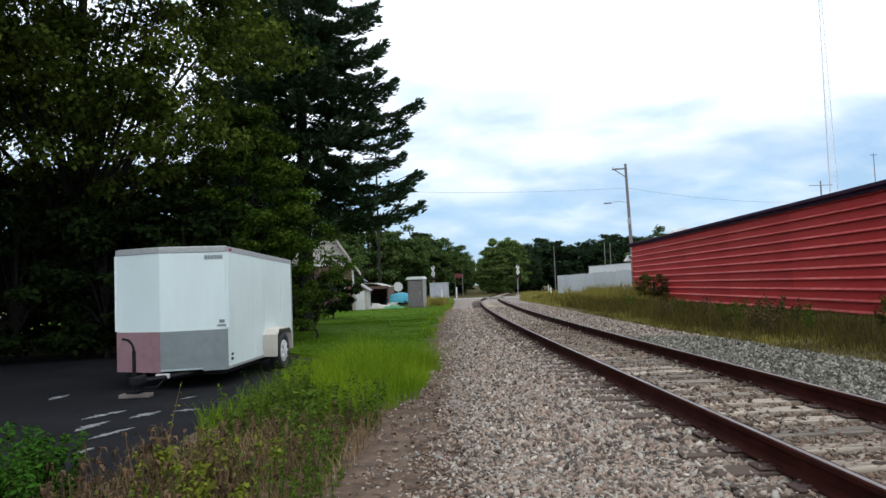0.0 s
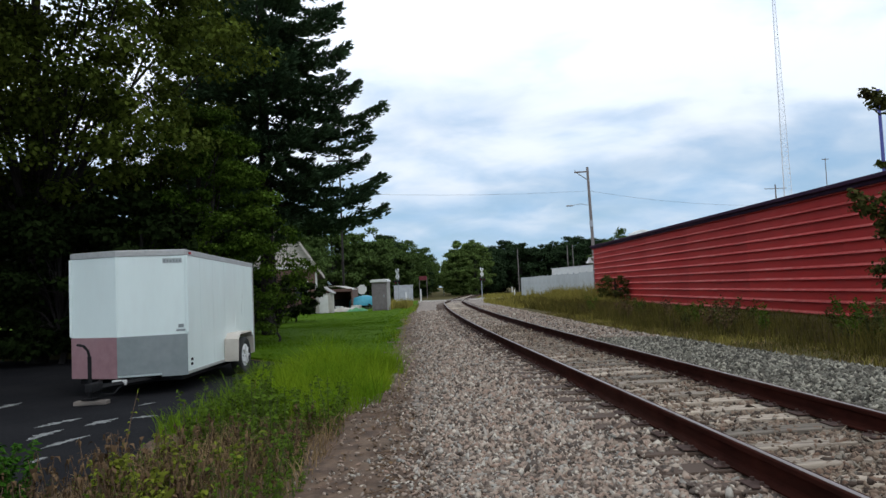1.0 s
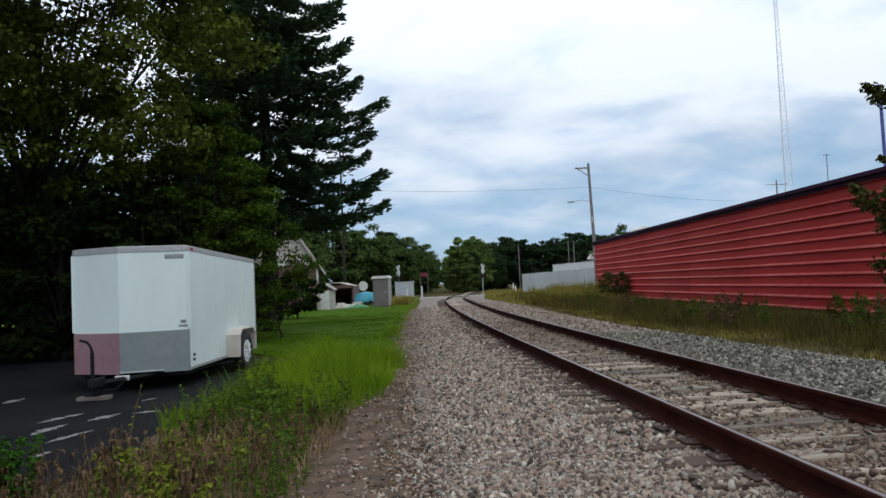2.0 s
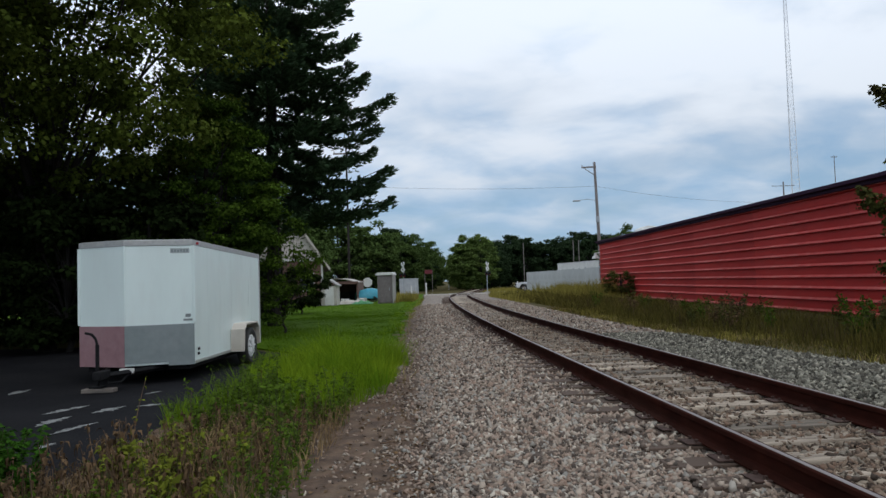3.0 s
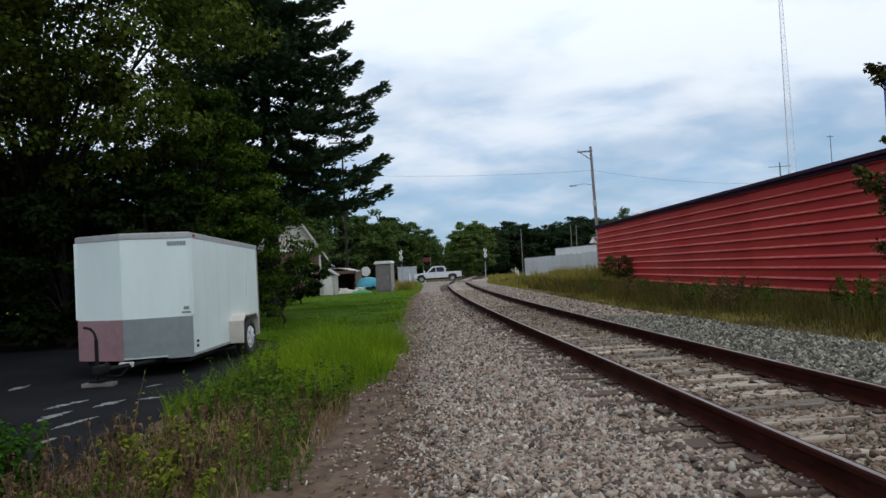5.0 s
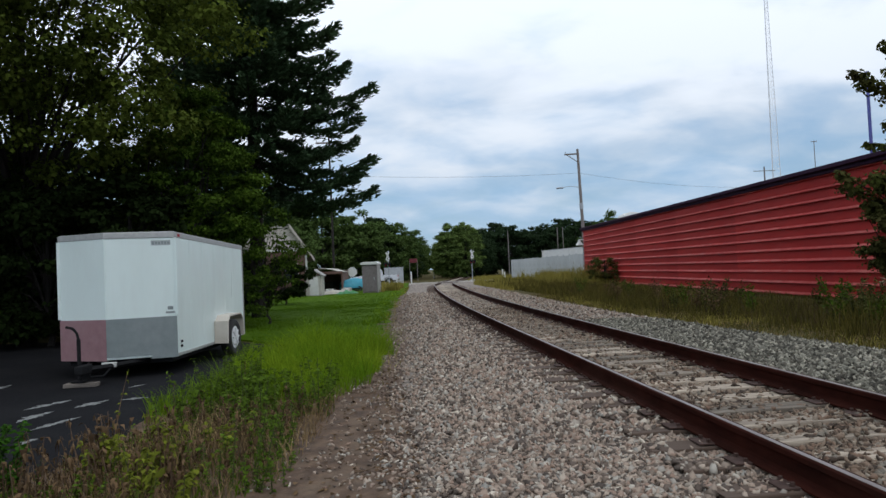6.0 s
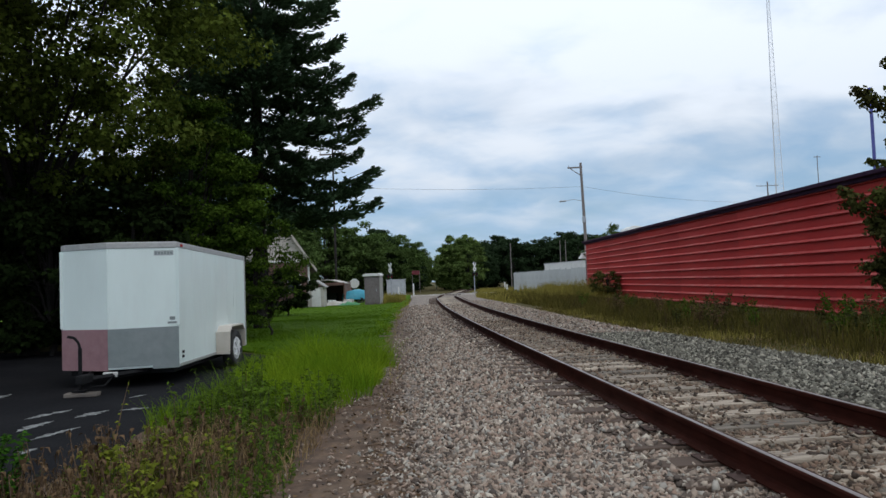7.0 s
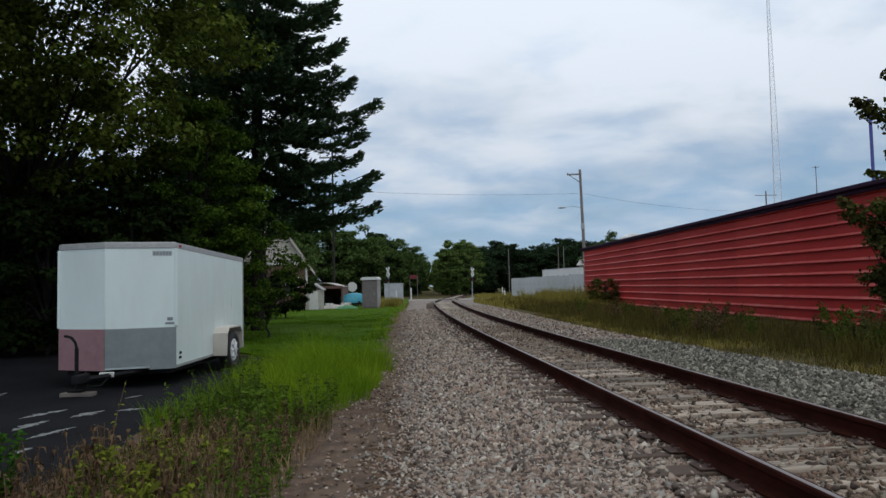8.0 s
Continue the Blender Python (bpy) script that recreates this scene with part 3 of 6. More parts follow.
def gravel_z(x, y):
    l, r = gravel_edge(y, 1), gravel_edge(y, 2)
    e = min(x - l, r - x)
    c = track_x(y)
    z = -0.10 + 0.10 * smooth(-0.05, 0.5, e)
    z -= 0.012 * (1 - smooth(0.9, 1.7, abs(x - c)))
    z += sink(y) + 0.02 * smooth(60, 82, y)
    return z + 0.018 * noise.noise((x * 1.3, y * 0.9, 0))


def build_gravel():
    ys = np.concatenate([np.arange(-14, 16, 0.5), np.arange(16, 82.1, 1.5)])
    n = 34
    verts, faces = [], []
    for y in ys:
        l, r = gravel_edge(y, 1) - 0.15, gravel_edge(y, 2) + 0.15
        for i in range(n):
            x = l + (r - l) * i / (n - 1) + 0.12 * noise.noise((i * 0.3, y * 0.7, 4)) * (i in (0, n - 1))
            verts.append((x, y, gravel_z(x, y) - (0.05 if i in (0, n - 1) else 0)))
    for j in range(len(ys) - 1):
        for i in range(n - 1):
            faces.append((j * n + i, j * n + i + 1, (j + 1) * n + i + 1, (j + 1) * n + i))
    tagged(mesh_ob("gravel_bed", verts, faces, "gravel", smooth=True), "grey crushed stone bed along the railway track", "gravel", kind="structure")


def patch(name, outline, z, material, label, category, wobble=0.15, step=0.6):
    """A flat sheet with an uneven edge, 5 cm thick."""
    pts = []
    for (x0, y0), (x1, y1) in zip(outline, outline[1:] + outline[:1]):
        k = max(1, int(math.hypot(x1 - x0, y1 - y0) / step))
        for i in range(k):
            x, y = x0 + (x1 - x0) * i / k, y0 + (y1 - y0) * i / k
            pts.append((x + wobble * noise.noise((x, y, 1)), y + wobble * noise.noise((x, y, 7))))
    return tagged(part(name, prism(pts, "z", z - 0.05, z), material), label, category, kind="structure")


def soil_l(y):
    """Left side of the soil: wide by the drive, then a narrow dirt edge along the lawn."""
    return -3.0 + (gravel_edge(y, 1) - 0.55 + 3.0) * smooth(9.5, 12.5, y)


def soil_r(y):
    r = 0.05 - 0.09 * max(0.0, y - 5) + 0.3 * noise.noise((0, y * 0.7, 11)) + 0.12 * noise.noise((0, y * 2.5, 12))
    return r + (gravel_edge(y, 1) + 0.3 * noise.noise((0, y * 0.5, 11)) + 0.25 - r) * smooth(9.0, 12.0, y)


def soil_z(x, y):
    u = (x - soil_l(y)) / (soil_r(y) - soil_l(y))
    z = -0.065 + 0.07 * smooth(0.25, 0.8, u) + 0.03 * noise.noise((x * 2.2, y * 2.2, 1)) + 0.016 * noise.noise((x * 8, y * 8, 2))
    return z - 0.12 * smooth(0.85, 1.0, u)


def build_soil():
    """A bumpy strip of bare soil that the gravel runs out on."""
    nx, ys = 60, np.concatenate([np.arange(-4, 12, 0.09), np.arange(12, 40, 0.4)])
    verts, faces = [], []
    for y in ys:
        l, r = soil_l(y), soil_r(y)
        for i in range(nx):
            x = l + (r - l) * i / (nx - 1)
            verts.append((x, y, soil_z(x, y)))
    for j in range(len(ys) - 1):
        for i in range(nx - 1):
            faces.append((j * nx + i, j * nx + i + 1, (j + 1) * nx + i + 1, (j + 1) * nx + i))
    tagged(mesh_ob("soil_strip", verts, faces, "soil", smooth=True), "bare brown soil edge beside the gravel", "soil", kind="structure")


def build_surfaces():
    patch("driveway", [(-26, -8), (-3.6, -8), (-3.0, 2), (-2.75, 6), (-3.0, 9.5), (-3.2, 14.3), (-4.0, 15.0), (-6, 17.5), (-26, 19)], -0.075, "asphalt", "dark worn asphalt driveway with pale streaks", "driveway")
    build_soil()
    patch("lawn", [(-6, 17.8), (-3.3, 14.6), (-1.2, 10.5), (-0.9, 14), (-1.3, 24), (-1.7, 36), (-2.4, 55), (-3.2, 78), (-30, 78), (-30, 30), (-8, 24)], -0.06, "lawn", "mown green lawn beside the gravel", "lawn", 0.25)
    r = thing("road", pose(0, 0, 0), "grey asphalt road over the level crossing", "road", kind="structure")
    bm = bmesh.new()
    xs = list(range(-120, 121, 4))
    prof = [(80.5, -0.52), (81.6, -0.315), (85, -0.28), (88.4, -0.315), (89.5, -0.52)]
    rows = [[bm.verts.new((x, y, z)) for y, z in prof] for x in xs]
    for a, b in zip(rows, rows[1:]):
        for i in range(len(prof) - 1):
            bm.faces.new((a[i], b[i], b[i + 1], a[i + 1]))
    bmesh.ops.recalc_face_normals(bm, faces=bm.faces[:])
    part("carriageway", bm, "road", r)
    bm = bmesh.new()
    for y in (81.9, 88.1):
        box(-100, 100, y - 0.06, y + 0.06, -0.33, -0.298, bm=bm)
    part("edge_line", bm, "white_paint", r)
    # pale streaks on the drive
    rng = rs(5)
    for x, y, ln, a, wide in [(-4.42, 7.67, 0.57, 1.43, 0.09), (-4.68, 8.39, 0.61, 1.13, 0.06), (-3.96, 7.24, 0.61, 1.25, 0.05), (-4.13, 8.32, 0.47, 1.15, 0.07), (-3.79, 6.45, 0.24, 1.41, 0.05), (-4.14, 9.59, 0.27, 1.07, 0.03), (-6.27, 10.02, 0.47, 1.53, 0.08), (-3.73, 8.55, 0.32, 0.35, 0.06)]:
        bm = bmesh.new()
        k = 17
        up, dn = [], []
        for j in range(k):
            t = j / (k - 1)
            w = (0.006 + 1.25 * wide * math.sin(math.pi * t)) * rng.uniform(0.3, 1.3)
            up.append((ln * (t - 0.5), w))
            dn.append((ln * (t - 0.5), -w * rng.uniform(0.1, 1)))
        prism(up + dn[::-1], "z", 0, 0.004, bm=bm)
        o = tagged(part("scuff_mark", bm, "streak_grey"), "pale streak on the asphalt driveway", "scuff mark", "scuffs on the drive", kind="structure")
        o.matrix_basis = pose(x, y, -0.0745, rz=math.degrees(a))


def build_stones():
    """Loose ballast: near stones one by one, in one mesh."""
    t = (1 + 5 ** 0.5) / 2
    ico = np.array([(-1, t, 0), (1, t, 0), (-1, -t, 0), (1, -t, 0), (0, -1, t), (0, 1, t), (0, -1, -t), (0, 1, -t), (t, 0, -1), (t, 0, 1), (-t, 0, -1), (-t, 0, 1)], float) / 1.9
    icof = np.array([(0, 11, 5), (0, 5, 1), (0, 1, 7), (0, 7, 10), (0, 10, 11), (1, 5, 9), (5, 11, 4), (11, 10, 2), (10, 7, 6), (7, 1, 8), (3, 9, 4), (3, 4, 2), (3, 2, 6), (3, 6, 8), (3, 8, 9), (4, 9, 5), (2, 4, 11), (6, 2, 10), (8, 6, 7), (9, 8, 1)])
    octa = np.array([(1, 0, 0), (-1, 0, 0), (0, 1, 0), (0, -1, 0), (0, 0, 1), (0, 0, -1)], float)
    octf = np.array([(0, 2, 4), (2, 1, 4), (1, 3, 4), (3, 0, 4), (2, 0, 5), (1, 2, 5), (3, 1, 5), (0, 3, 5)])

    def scatter(name, count, y0, y1, base, bf, size, seed, keep, material, label, span=(-3.0, 9.0)):
        rng = rs(seed)
        y = y0 + (y1 - y0) * rng.uniform(0, 1, count)
        x = rng.uniform(*span, count)
        ok = np.array([keep(a, b) for a, b in zip(x, y)])
        x, y = x[ok], y[ok]
        z = np.array([max(gravel_z(a, b) + (0.03 if on_tie(a, b) else 0.0), soil_z(a, b) if b < 40 and soil_l(b) < a < soil_r(b) else -1.0) for a, b in zip(x, y)])
        k = len(x)
        r = rng.uniform(0.55, 1.25, (k, 1, 1)) * size * rng.uniform(0.55, 1.35, (k, 1, 3)) * np.array([1, 1, 0.75])
        e = x - np.array([gravel_edge(b, 1) for b in y])
        r = r * (0.62 + 0.38 * np.clip((e + 0.1) / 0.7, 0, 1))[:, None, None]
        v = base[None] * (1 + 0.40 * rng.normal(size=(k, len(base), 1)).clip(-1.5, 1.6)) * r
        a = rng.uniform(0, 6.28, k)
        c, s = np.cos(a)[:, None], np.sin(a)[:, None]
        tl = rng.normal(size=(k, 1)) * 0.5
        v = np.stack([v[..., 0] * c - v[..., 1] * s, v[..., 0] * s + v[..., 1] * c, v[..., 2] + v[..., 0] * tl], 2)
        v += np.c_[x, y, z + size * 0.25 * rng.uniform(0, 1.3, k)][:, None, :]
        f = (np.arange(k)[:, None, None] * len(base) + bf[None]).reshape(-1, 3)
        tagged(tris_ob(name, v.reshape(-1, 3), f, material), label, "ballast", kind="stuff")

    def on_tie(x, y):
        u = x - track_x(y)
        return abs(u) < 1.3 and ((y + math.tan(track_dir(y)) * u) / 0.5 + 0.23) % 1.0 < 0.46

    def seen(x, y):
        return abs(x) < 0.78 * y + 0.6 and gravel_edge(y, 1) - 0.1 - 0.8 * (1 - smooth(8, 12, y)) < x < gravel_edge(y, 2)

    def path_side(x, y):
        # thin out near the bare edge, and on the timbers between the rails
        u = x - track_x(y)
        if not seen(x, y) or u > 1.35:
            return False
        if on_tie(x, y):
            k = 0.16 + 0.8 * smooth(-0.15, 0.5, noise.noise((x * 1.1, y * 1.1, 21))) + 0.9 * smooth(9, 20, y)
            return rnd.random() < k * (0.5 if abs(u) < 0.75 else 0.34)
        e = x - gravel_edge(y, 1) + 0.5 * noise.noise((x * 0.9, y * 0.9, 30)) + 0.2 * noise.noise((x * 4, y * 4, 31))
        if e < 0.6:
            return rnd.random() < (0.3 + 1.1 * e if e > 0 else 0.05 + 0.3 * max(0, 0.6 + e))
        return True

    def far_side(x, y):
        return seen(x, y) and x - track_x(y) > 1.25

    def outside(x, y):
        return abs(x - track_x(y)) >= 0.72 and path_side(x, y)

    rnd = random.Random(3)
    def inside(x, y):
        return abs(x - track_x(y)) < 0.72

    for y0, y1, count, shape, size, seed in ((2.6, 6.5, 26000, (ico, icof), 0.024, 16), (6.5, 22.0, 52000, (octa, octf), 0.032, 17)):
        scatter("oily_ballast_stones", count, y0, y1, *shape, size, seed, lambda x, y: inside(x, y) and path_side(x, y), "dirty_stone", "oily brown ballast stones between the rails", (0.0, 4.2))
    scatter("ballast_stones", 38000, 5.5, 8.0, octa, octf, 0.03, 18, outside, "stone", "grey and tan crushed ballast stones beside the track")
    scatter("ballast_stones", 34000, 2.2, 5.5, ico, icof, 0.0235, 11, outside, "stone", "grey and tan crushed ballast stones beside the track", (-1.6, 4.5))
    scatter("ballast_stones", 75000, 8.0, 17.0, octa, octf, 0.031, 12, outside, "stone", "grey and tan crushed ballast stones beside the track")
    scatter("ballast_stones", 62000, 17.0, 40.0, octa, octf, 0.037, 14, lambda x, y: path_side(x, y) and (y > 22 or not inside(x, y)), "stone", "grey and tan crushed ballast stones beside the track")
    scatter("fresh_ballast_stones", 85000, 5.0, 16.0, octa, octf, 0.034, 13, far_side, "blue_stone", "blue-grey fresh ballast stones on the shoulder")
    scatter("ballast_stones", 50000, 16.0, 45.0, octa, octf, 0.036, 15, far_side, "stone", "grey and tan crushed ballast stones on the shoulder")


# ---------------------------------------------------------------- railway
def build_track():
    track = thing("railway_track", pose(0, 0, 0), "rusty railway track on weathered timber ties", "railway track", kind="structure")
    prof = [(-0.07, 0.0), (0.07, 0.0), (0.07, 0.012), (0.02, 0.03), (0.012, 0.045), (0.012, 0.125), (0.036, 0.138), (0.036, 0.165), (0.028, 0.174), (-0.028, 0.174), (-0.036, 0.165), (-0.036, 0.138), (-0.012, 0.125), (-0.012, 0.045), (-0.02, 0.03), (-0.07, 0.012)]
    ys = list(np.arange(-14, 20, 2.0)) + list(np.arange(20, 150, 2.5))
    for side in (-0.7525, 0.7525):
        bm, rows = bmesh.new(), []
        head = bmesh.new()
        hrows = []
        for y in ys:
            a = track_dir(y)
            cx, cy = track_x(y) + side * math.cos(a), y - side * math.sin(a)
            zb = 0.03 + 1.22 * sink(y)
            rows.append([bm.verts.new((cx + u * math.cos(a), cy - u * math.sin(a), zb + w)) for u, w in prof])
            hrows.append([head.verts.new((cx + u * math.cos(a), cy - u * math.sin(a), zb + w)) for u, w in ((-0.02, 0.1742), (-0.016, 0.1765), (0.012, 0.1765), (0.016, 0.1742))])
        k = len(prof)
        for p, q in zip(rows, rows[1:]):
            for i in range(k):
                bm.faces.new((p[i], p[(i + 1) % k], q[(i + 1) % k], q[i]))
        for p, q in zip(hrows, hrows[1:]):
            for i in range(3):
                head.faces.new((p[i], p[i + 1], q[i + 1], q[i]))
        bmesh.ops.recalc_face_normals(bm, faces=bm.faces[:])
        r = part("rail", bm, "rail", track)
        part("running_surface", head, "rail_head", r, "worn bright top of the rail")
    # timbers, tie plates and spikes
    tie_meshes = []
    rng = random.Random(8)
    for i in range(6):
        bm = box(-1.3, 1.3, -0.115, 0.115, -0.16, 0.0, 0.012)
        for v in bm.verts:
            v.co.z += 0.010 * noise.noise((v.co.x * 2, i * 3.1, 0)) + (0.004 if rng.random() < 0.5 else 0)
            v.co.y += 0.012 * noise.noise((v.co.x * 1.4, i * 5.7, 3))
            v.co.x += 0.03 * rng.uniform(-1, 1)
        me = bpy.data.meshes.new("tie")
        bm.to_mesh(me)
        bm.free()
        me.materials.append(M["tie"])
        tie_meshes.append(me)
    pm = bmesh.new()
    box(-0.18, 0.18, -0.095, 0.095, 0, 0.012, 0.003, bm=pm)
    for x, y in ((-0.1, 0.06), (-0.1, -0.06), (0.1, 0.06), (0.1, -0.06)):
        rod((x, y, 0.01), (x, y, 0.035), 0.014, n=6, bm=pm)
    plate = bpy.data.meshes.new("tie_plate")
    pm.to_mesh(plate)
    pm.free()
    plate.materials.append(M["plate_rust"])
    y = -1.0
    while y < 130:
        if not 80 < y < 90:
            a = -math.degrees(track_dir(y))
            z = 0.028 + 1.1 * sink(y)
            m = pose(track_x(y) + rng.uniform(-0.05, 0.05), y, z - rng.uniform(0, 0.008), ry=rng.uniform(-0.3, 0.3), rz=a + rng.uniform(-1.0, 1.0))
            share("tie", rng.choice(tie_meshes), track, m)
            if y < 26:
                for s in (-0.7525, 0.7525):
                    d = track_dir(y)
                    share("tie_plate", plate, track, pose(track_x(y) + s * math.cos(d), y - s * math.sin(d), z + 0.002, rz=a))
        y += 0.5
    # timber panels in the crossing
    for s in (-0.36, 0.0, 0.36, -1.1, 1.1):
        yc = 85.0
        o = part("crossing_panel", box(-0.165, 0.165, -3.6, 3.6, -0.1, 0.0, 0.01), "old_wood", track)
        o.matrix_basis = pose(track_x(yc) + s, yc, -0.245, rz=-math.degrees(track_dir(yc)))


# ---------------------------------------------------------------- the white trailer
def build_trailer():
    """Origin on the drive under the middle of the box front; the nose looks towards -y."""
    t = thing("cargo_trailer", pose(-4.83, 10.62, -0.07, rz=-0.4), "white cargo trailer with red and grey stone guards on the driveway", "trailer")
    w, ln, z0, z1, nose = 0.885, 3.55, 0.28, 2.16, 0.30
    nx = -0.05   # the nose ridge stands a little off the middle
    plan = [(-w, 0.0), (nx, -nose), (w, 0.0), (w, ln), (-w, ln)]

    def fall(bm):
        """The roof falls towards the rear."""
        for v in bm.verts:
            if v.co.z > z1 - 0.2:
                v.co.z -= 0.027 * max(0.0, v.co.y)
        return bm
    body = part("body", fall(prism(plan, "z", z0, z1 - 0.075, 0.012)), "trailer_white", t)
    part("roof_rim", fall(prism([(x * 1.006, y + (0.01 if y > 1 else -0.01)) for x, y in plan], "z", z1 - 0.085, z1, 0.006)), "trim_grey", t, "dull aluminium roof edge trim")
    part("roof", fall(prism([(x * 0.97, y * 0.98) for x, y in plan], "z", z1 - 0.01, z1 + 0.008, 0.004)), "roof_metal", t)
    part("lower_rail", box(w - 0.01, w + 0.012, 0.0, ln, z0 - 0.01, z0 + 0.035, 0.004), "trim_grey", t, "dull aluminium lower edge trim")
    part("rear_post", box(w - 0.03, w + 0.008, ln - 0.04, ln + 0.012, z0, z1 - 0.19, 0.006), "trim_grey", t)
    # front panel seams and edge mouldings, each a thin upright strip
    part("nose_moulding", box(nx - 0.012, nx + 0.012, -nose - 0.012, -nose + 0.02, z0 + 0.612, z1 - 0.09, 0.004), "trailer_white", t)
    for x in (-w, w):
        part("corner_moulding", box(x - 0.025, x + 0.025, -0.02, 0.03, z0 + 0.612, z1 - 0.09, 0.01), "trailer_white", t)
    for i in range(1, 6):
        y = ln * i / 6
        part("panel_seam", fall(box(w, w + 0.003, y - 0.01, y + 0.01, z0 + 0.04, z1 - 0.095)), "trailer_white", body)

    def slab(a, b, z_lo, z_hi, off, material, name, label=""):
        a, b = Vector((*a, 0)), Vector((*b, 0))
        d = (b - a).normalized()
        n = Vector((d.y, -d.x, 0))
        bm = bmesh.new()
        vs = []
        for zz in (z_lo, z_hi):
            for p, o in ((a, 0.0), (b, 0.0), (b, off), (a, off)):
                q = p + n * o
                vs.append(bm.verts.new((q.x, q.y, zz)))
        for f in ((0, 1, 2, 3), (4, 5, 6, 7), (0, 1, 5, 4), (1, 2, 6, 5), (2, 3, 7, 6), (3, 0, 4, 7)):
            bm.faces.new([vs[i] for i in f])
        bmesh.ops.recalc_face_normals(bm, faces=bm.faces[:])
        return part(name, bm, material, t, label)
    zg = z0 + 0.60
    pa, pn, pb = plan[0], plan[1], plan[2]
    slab(pa, pn, z0 - 0.01, zg, 0.008, "guard_red", "stone_guard", "faded red metal stone guard")
    slab(pn, pb, z0 + 0.05, zg, 0.008, "guard_grey", "stone_guard", "grey metal stone guard")
    mid = (pn[0] + (pb[0] - pn[0]) * 0.62, pn[1] + (pb[1] - pn[1]) * 0.62)
    slab(mid, pb, z0 - 0.02, z0 + 0.05, 0.009, "guard_grey", "stone_guard", "grey metal stone guard")
    slab(pn, mid, z0 + 0.035, z0 + 0.052, 0.012, "guard_grey", "lower_moulding")
    # unreadable lettering: bars
    def on_front(u0, u1):
        return [(pn[0] + (pb[0] - pn[0]) * u, pn[1] + (pb[1] - pn[1]) * u) for u in (u0, u1)]
    a, b = on_front(0.66, 0.94)
    slab(a, b, z1 - 0.20, z1 - 0.125, 0.003, "badge_grey", "badge", "small grey maker's mark")
    for i in range(6):
        a, b = on_front(0.675 + i * 0.044, 0.675 + i * 0.044 + 0.03)
        slab(a, b, z1 - 0.19 + 0.006 * (i % 2), z1 - 0.14 - 0.004 * (i % 3), 0.006, "guard_grey", "badge_bar")
    a, b = on_front(0.87, 0.95)
    slab(a, b, zg + 0.10, zg + 0.15, 0.005, "guard_grey", "emblem")
    a, b = on_front(0.84, 0.98)
    slab(a, b, zg + 0.045, zg + 0.075, 0.005, "guard_grey", "emblem")
    # lamps
    part("clearance_lamp", box(w - 0.02, w + 0.015, 0.10, 0.2, z1 - 0.07, z1 - 0.03, 0.006), "red_lens", t, "small red marker lamp")
    for z in (z0 + 0.13, z0 + 0.2):
        part("marker_lamp", box(w, w + 0.018, 0.07 + z * 0.1, 0.13 + z * 0.1, z - 0.02, z + 0.02, 0.006), "black", t)
    # frame and running gear
    part("chassis", box(-w + 0.1, w - 0.1, 0.05, ln, z0 - 0.1, z0 - 0.002, 0.01), "black", t, "black steel chassis")
    part("axle", rod((-w, ln * 0.62, 0.33), (w + 0.1, ln * 0.62, 0.33), 0.045), "black", t)
    yw = ln * 0.62
    for s in (-1, 1):
        bm = bmesh.new()
        arc = [(yw - 0.5, 0.30), (yw - 0.46, 0.66), (yw - 0.34, 0.76), (yw + 0.34, 0.76), (yw + 0.46, 0.66), (yw + 0.5, 0.34)]
        inner = [(yw + 0.475, 0.34), (yw + 0.44, 0.645), (yw + 0.33, 0.735), (yw - 0.33, 0.735), (yw - 0.44, 0.645), (yw - 0.475, 0.30)]
        x0, x1 = sorted((s * (w + 0.002), s * (w + 0.24)))
        prism(arc + inner, "x", x0, x1, bm=bm)
        fender = part("fender", bm, "cream", t, "cream steel wheel fender")
        part("fender_front", box(x0, x1, yw - 0.515, yw - 0.48, 0.27, 0.67, 0.008), "cream", fender)
        wh = thing("wheel", pose(s * (w + 0.13), yw, 0.335), "", "")
        wh.parent = t
        part("tyre", wheel_ring(0.335, 0.2, 0.2), "rubber", wh, smooth=True)
        part("rim", make_rim(0.2, 0.17, s), "rim_white", wh, "white steel wheel rim")
    # tongue, coupler, jack
    for s in (-1, 1):
        part("tongue_rail", rod((s * 0.55 + nx * 0.5, 0.3, z0 - 0.05), (nx * 0.8, -0.95, z0 - 0.05), 0.04, n=4), "black", t, "black steel tongue")
    part("coupler", box(nx * 0.8 - 0.06, nx * 0.8 + 0.06, -1.15, -0.85, z0 - 0.09, z0 + 0.03, 0.02), "black", t)
    jx, jy = nx * 0.8 - 0.13, -0.86
    jack = part("jack", rod((jx, jy, 0.08), (jx, jy, z0 + 0.38), 0.026, n=12), "black", t, "black tongue jack with a bent crank")
    part("jack_foot", box(jx - 0.09, jx + 0.09, jy - 0.07, jy + 0.07, 0.056, 0.085, 0.005), "black", jack)
    crank = bmesh.new()
    limb(crank, [(jx, jy, z0 + 0.38), (jx - 0.02, jy, z0 + 0.46), (jx - 0.07, jy - 0.02, z0 + 0.53), (jx - 0.16, jy - 0.02, z0 + 0.55)], 0.018, 0.018)
    part("crank", crank, "black", jack)
    part("wiring_box", box(jx + 0.16, jx + 0.36, jy + 0.3, jy + 0.36, z0 - 0.07, z0 + 0.0, 0.008), "white_paint", t, "small white plate under the nose")
    chain = bmesh.new()
    limb(chain, [(jx + 0.1, jy + 0.1, z0 - 0.06), (jx + 0.16, jy - 0.02, 0.13), (jx + 0.28, jy + 0.1, 0.12), (jx + 0.32, jy + 0.3, z0 - 0.05)], 0.012, 0.012, 5)
    part("safety_chain", chain, "black", t)
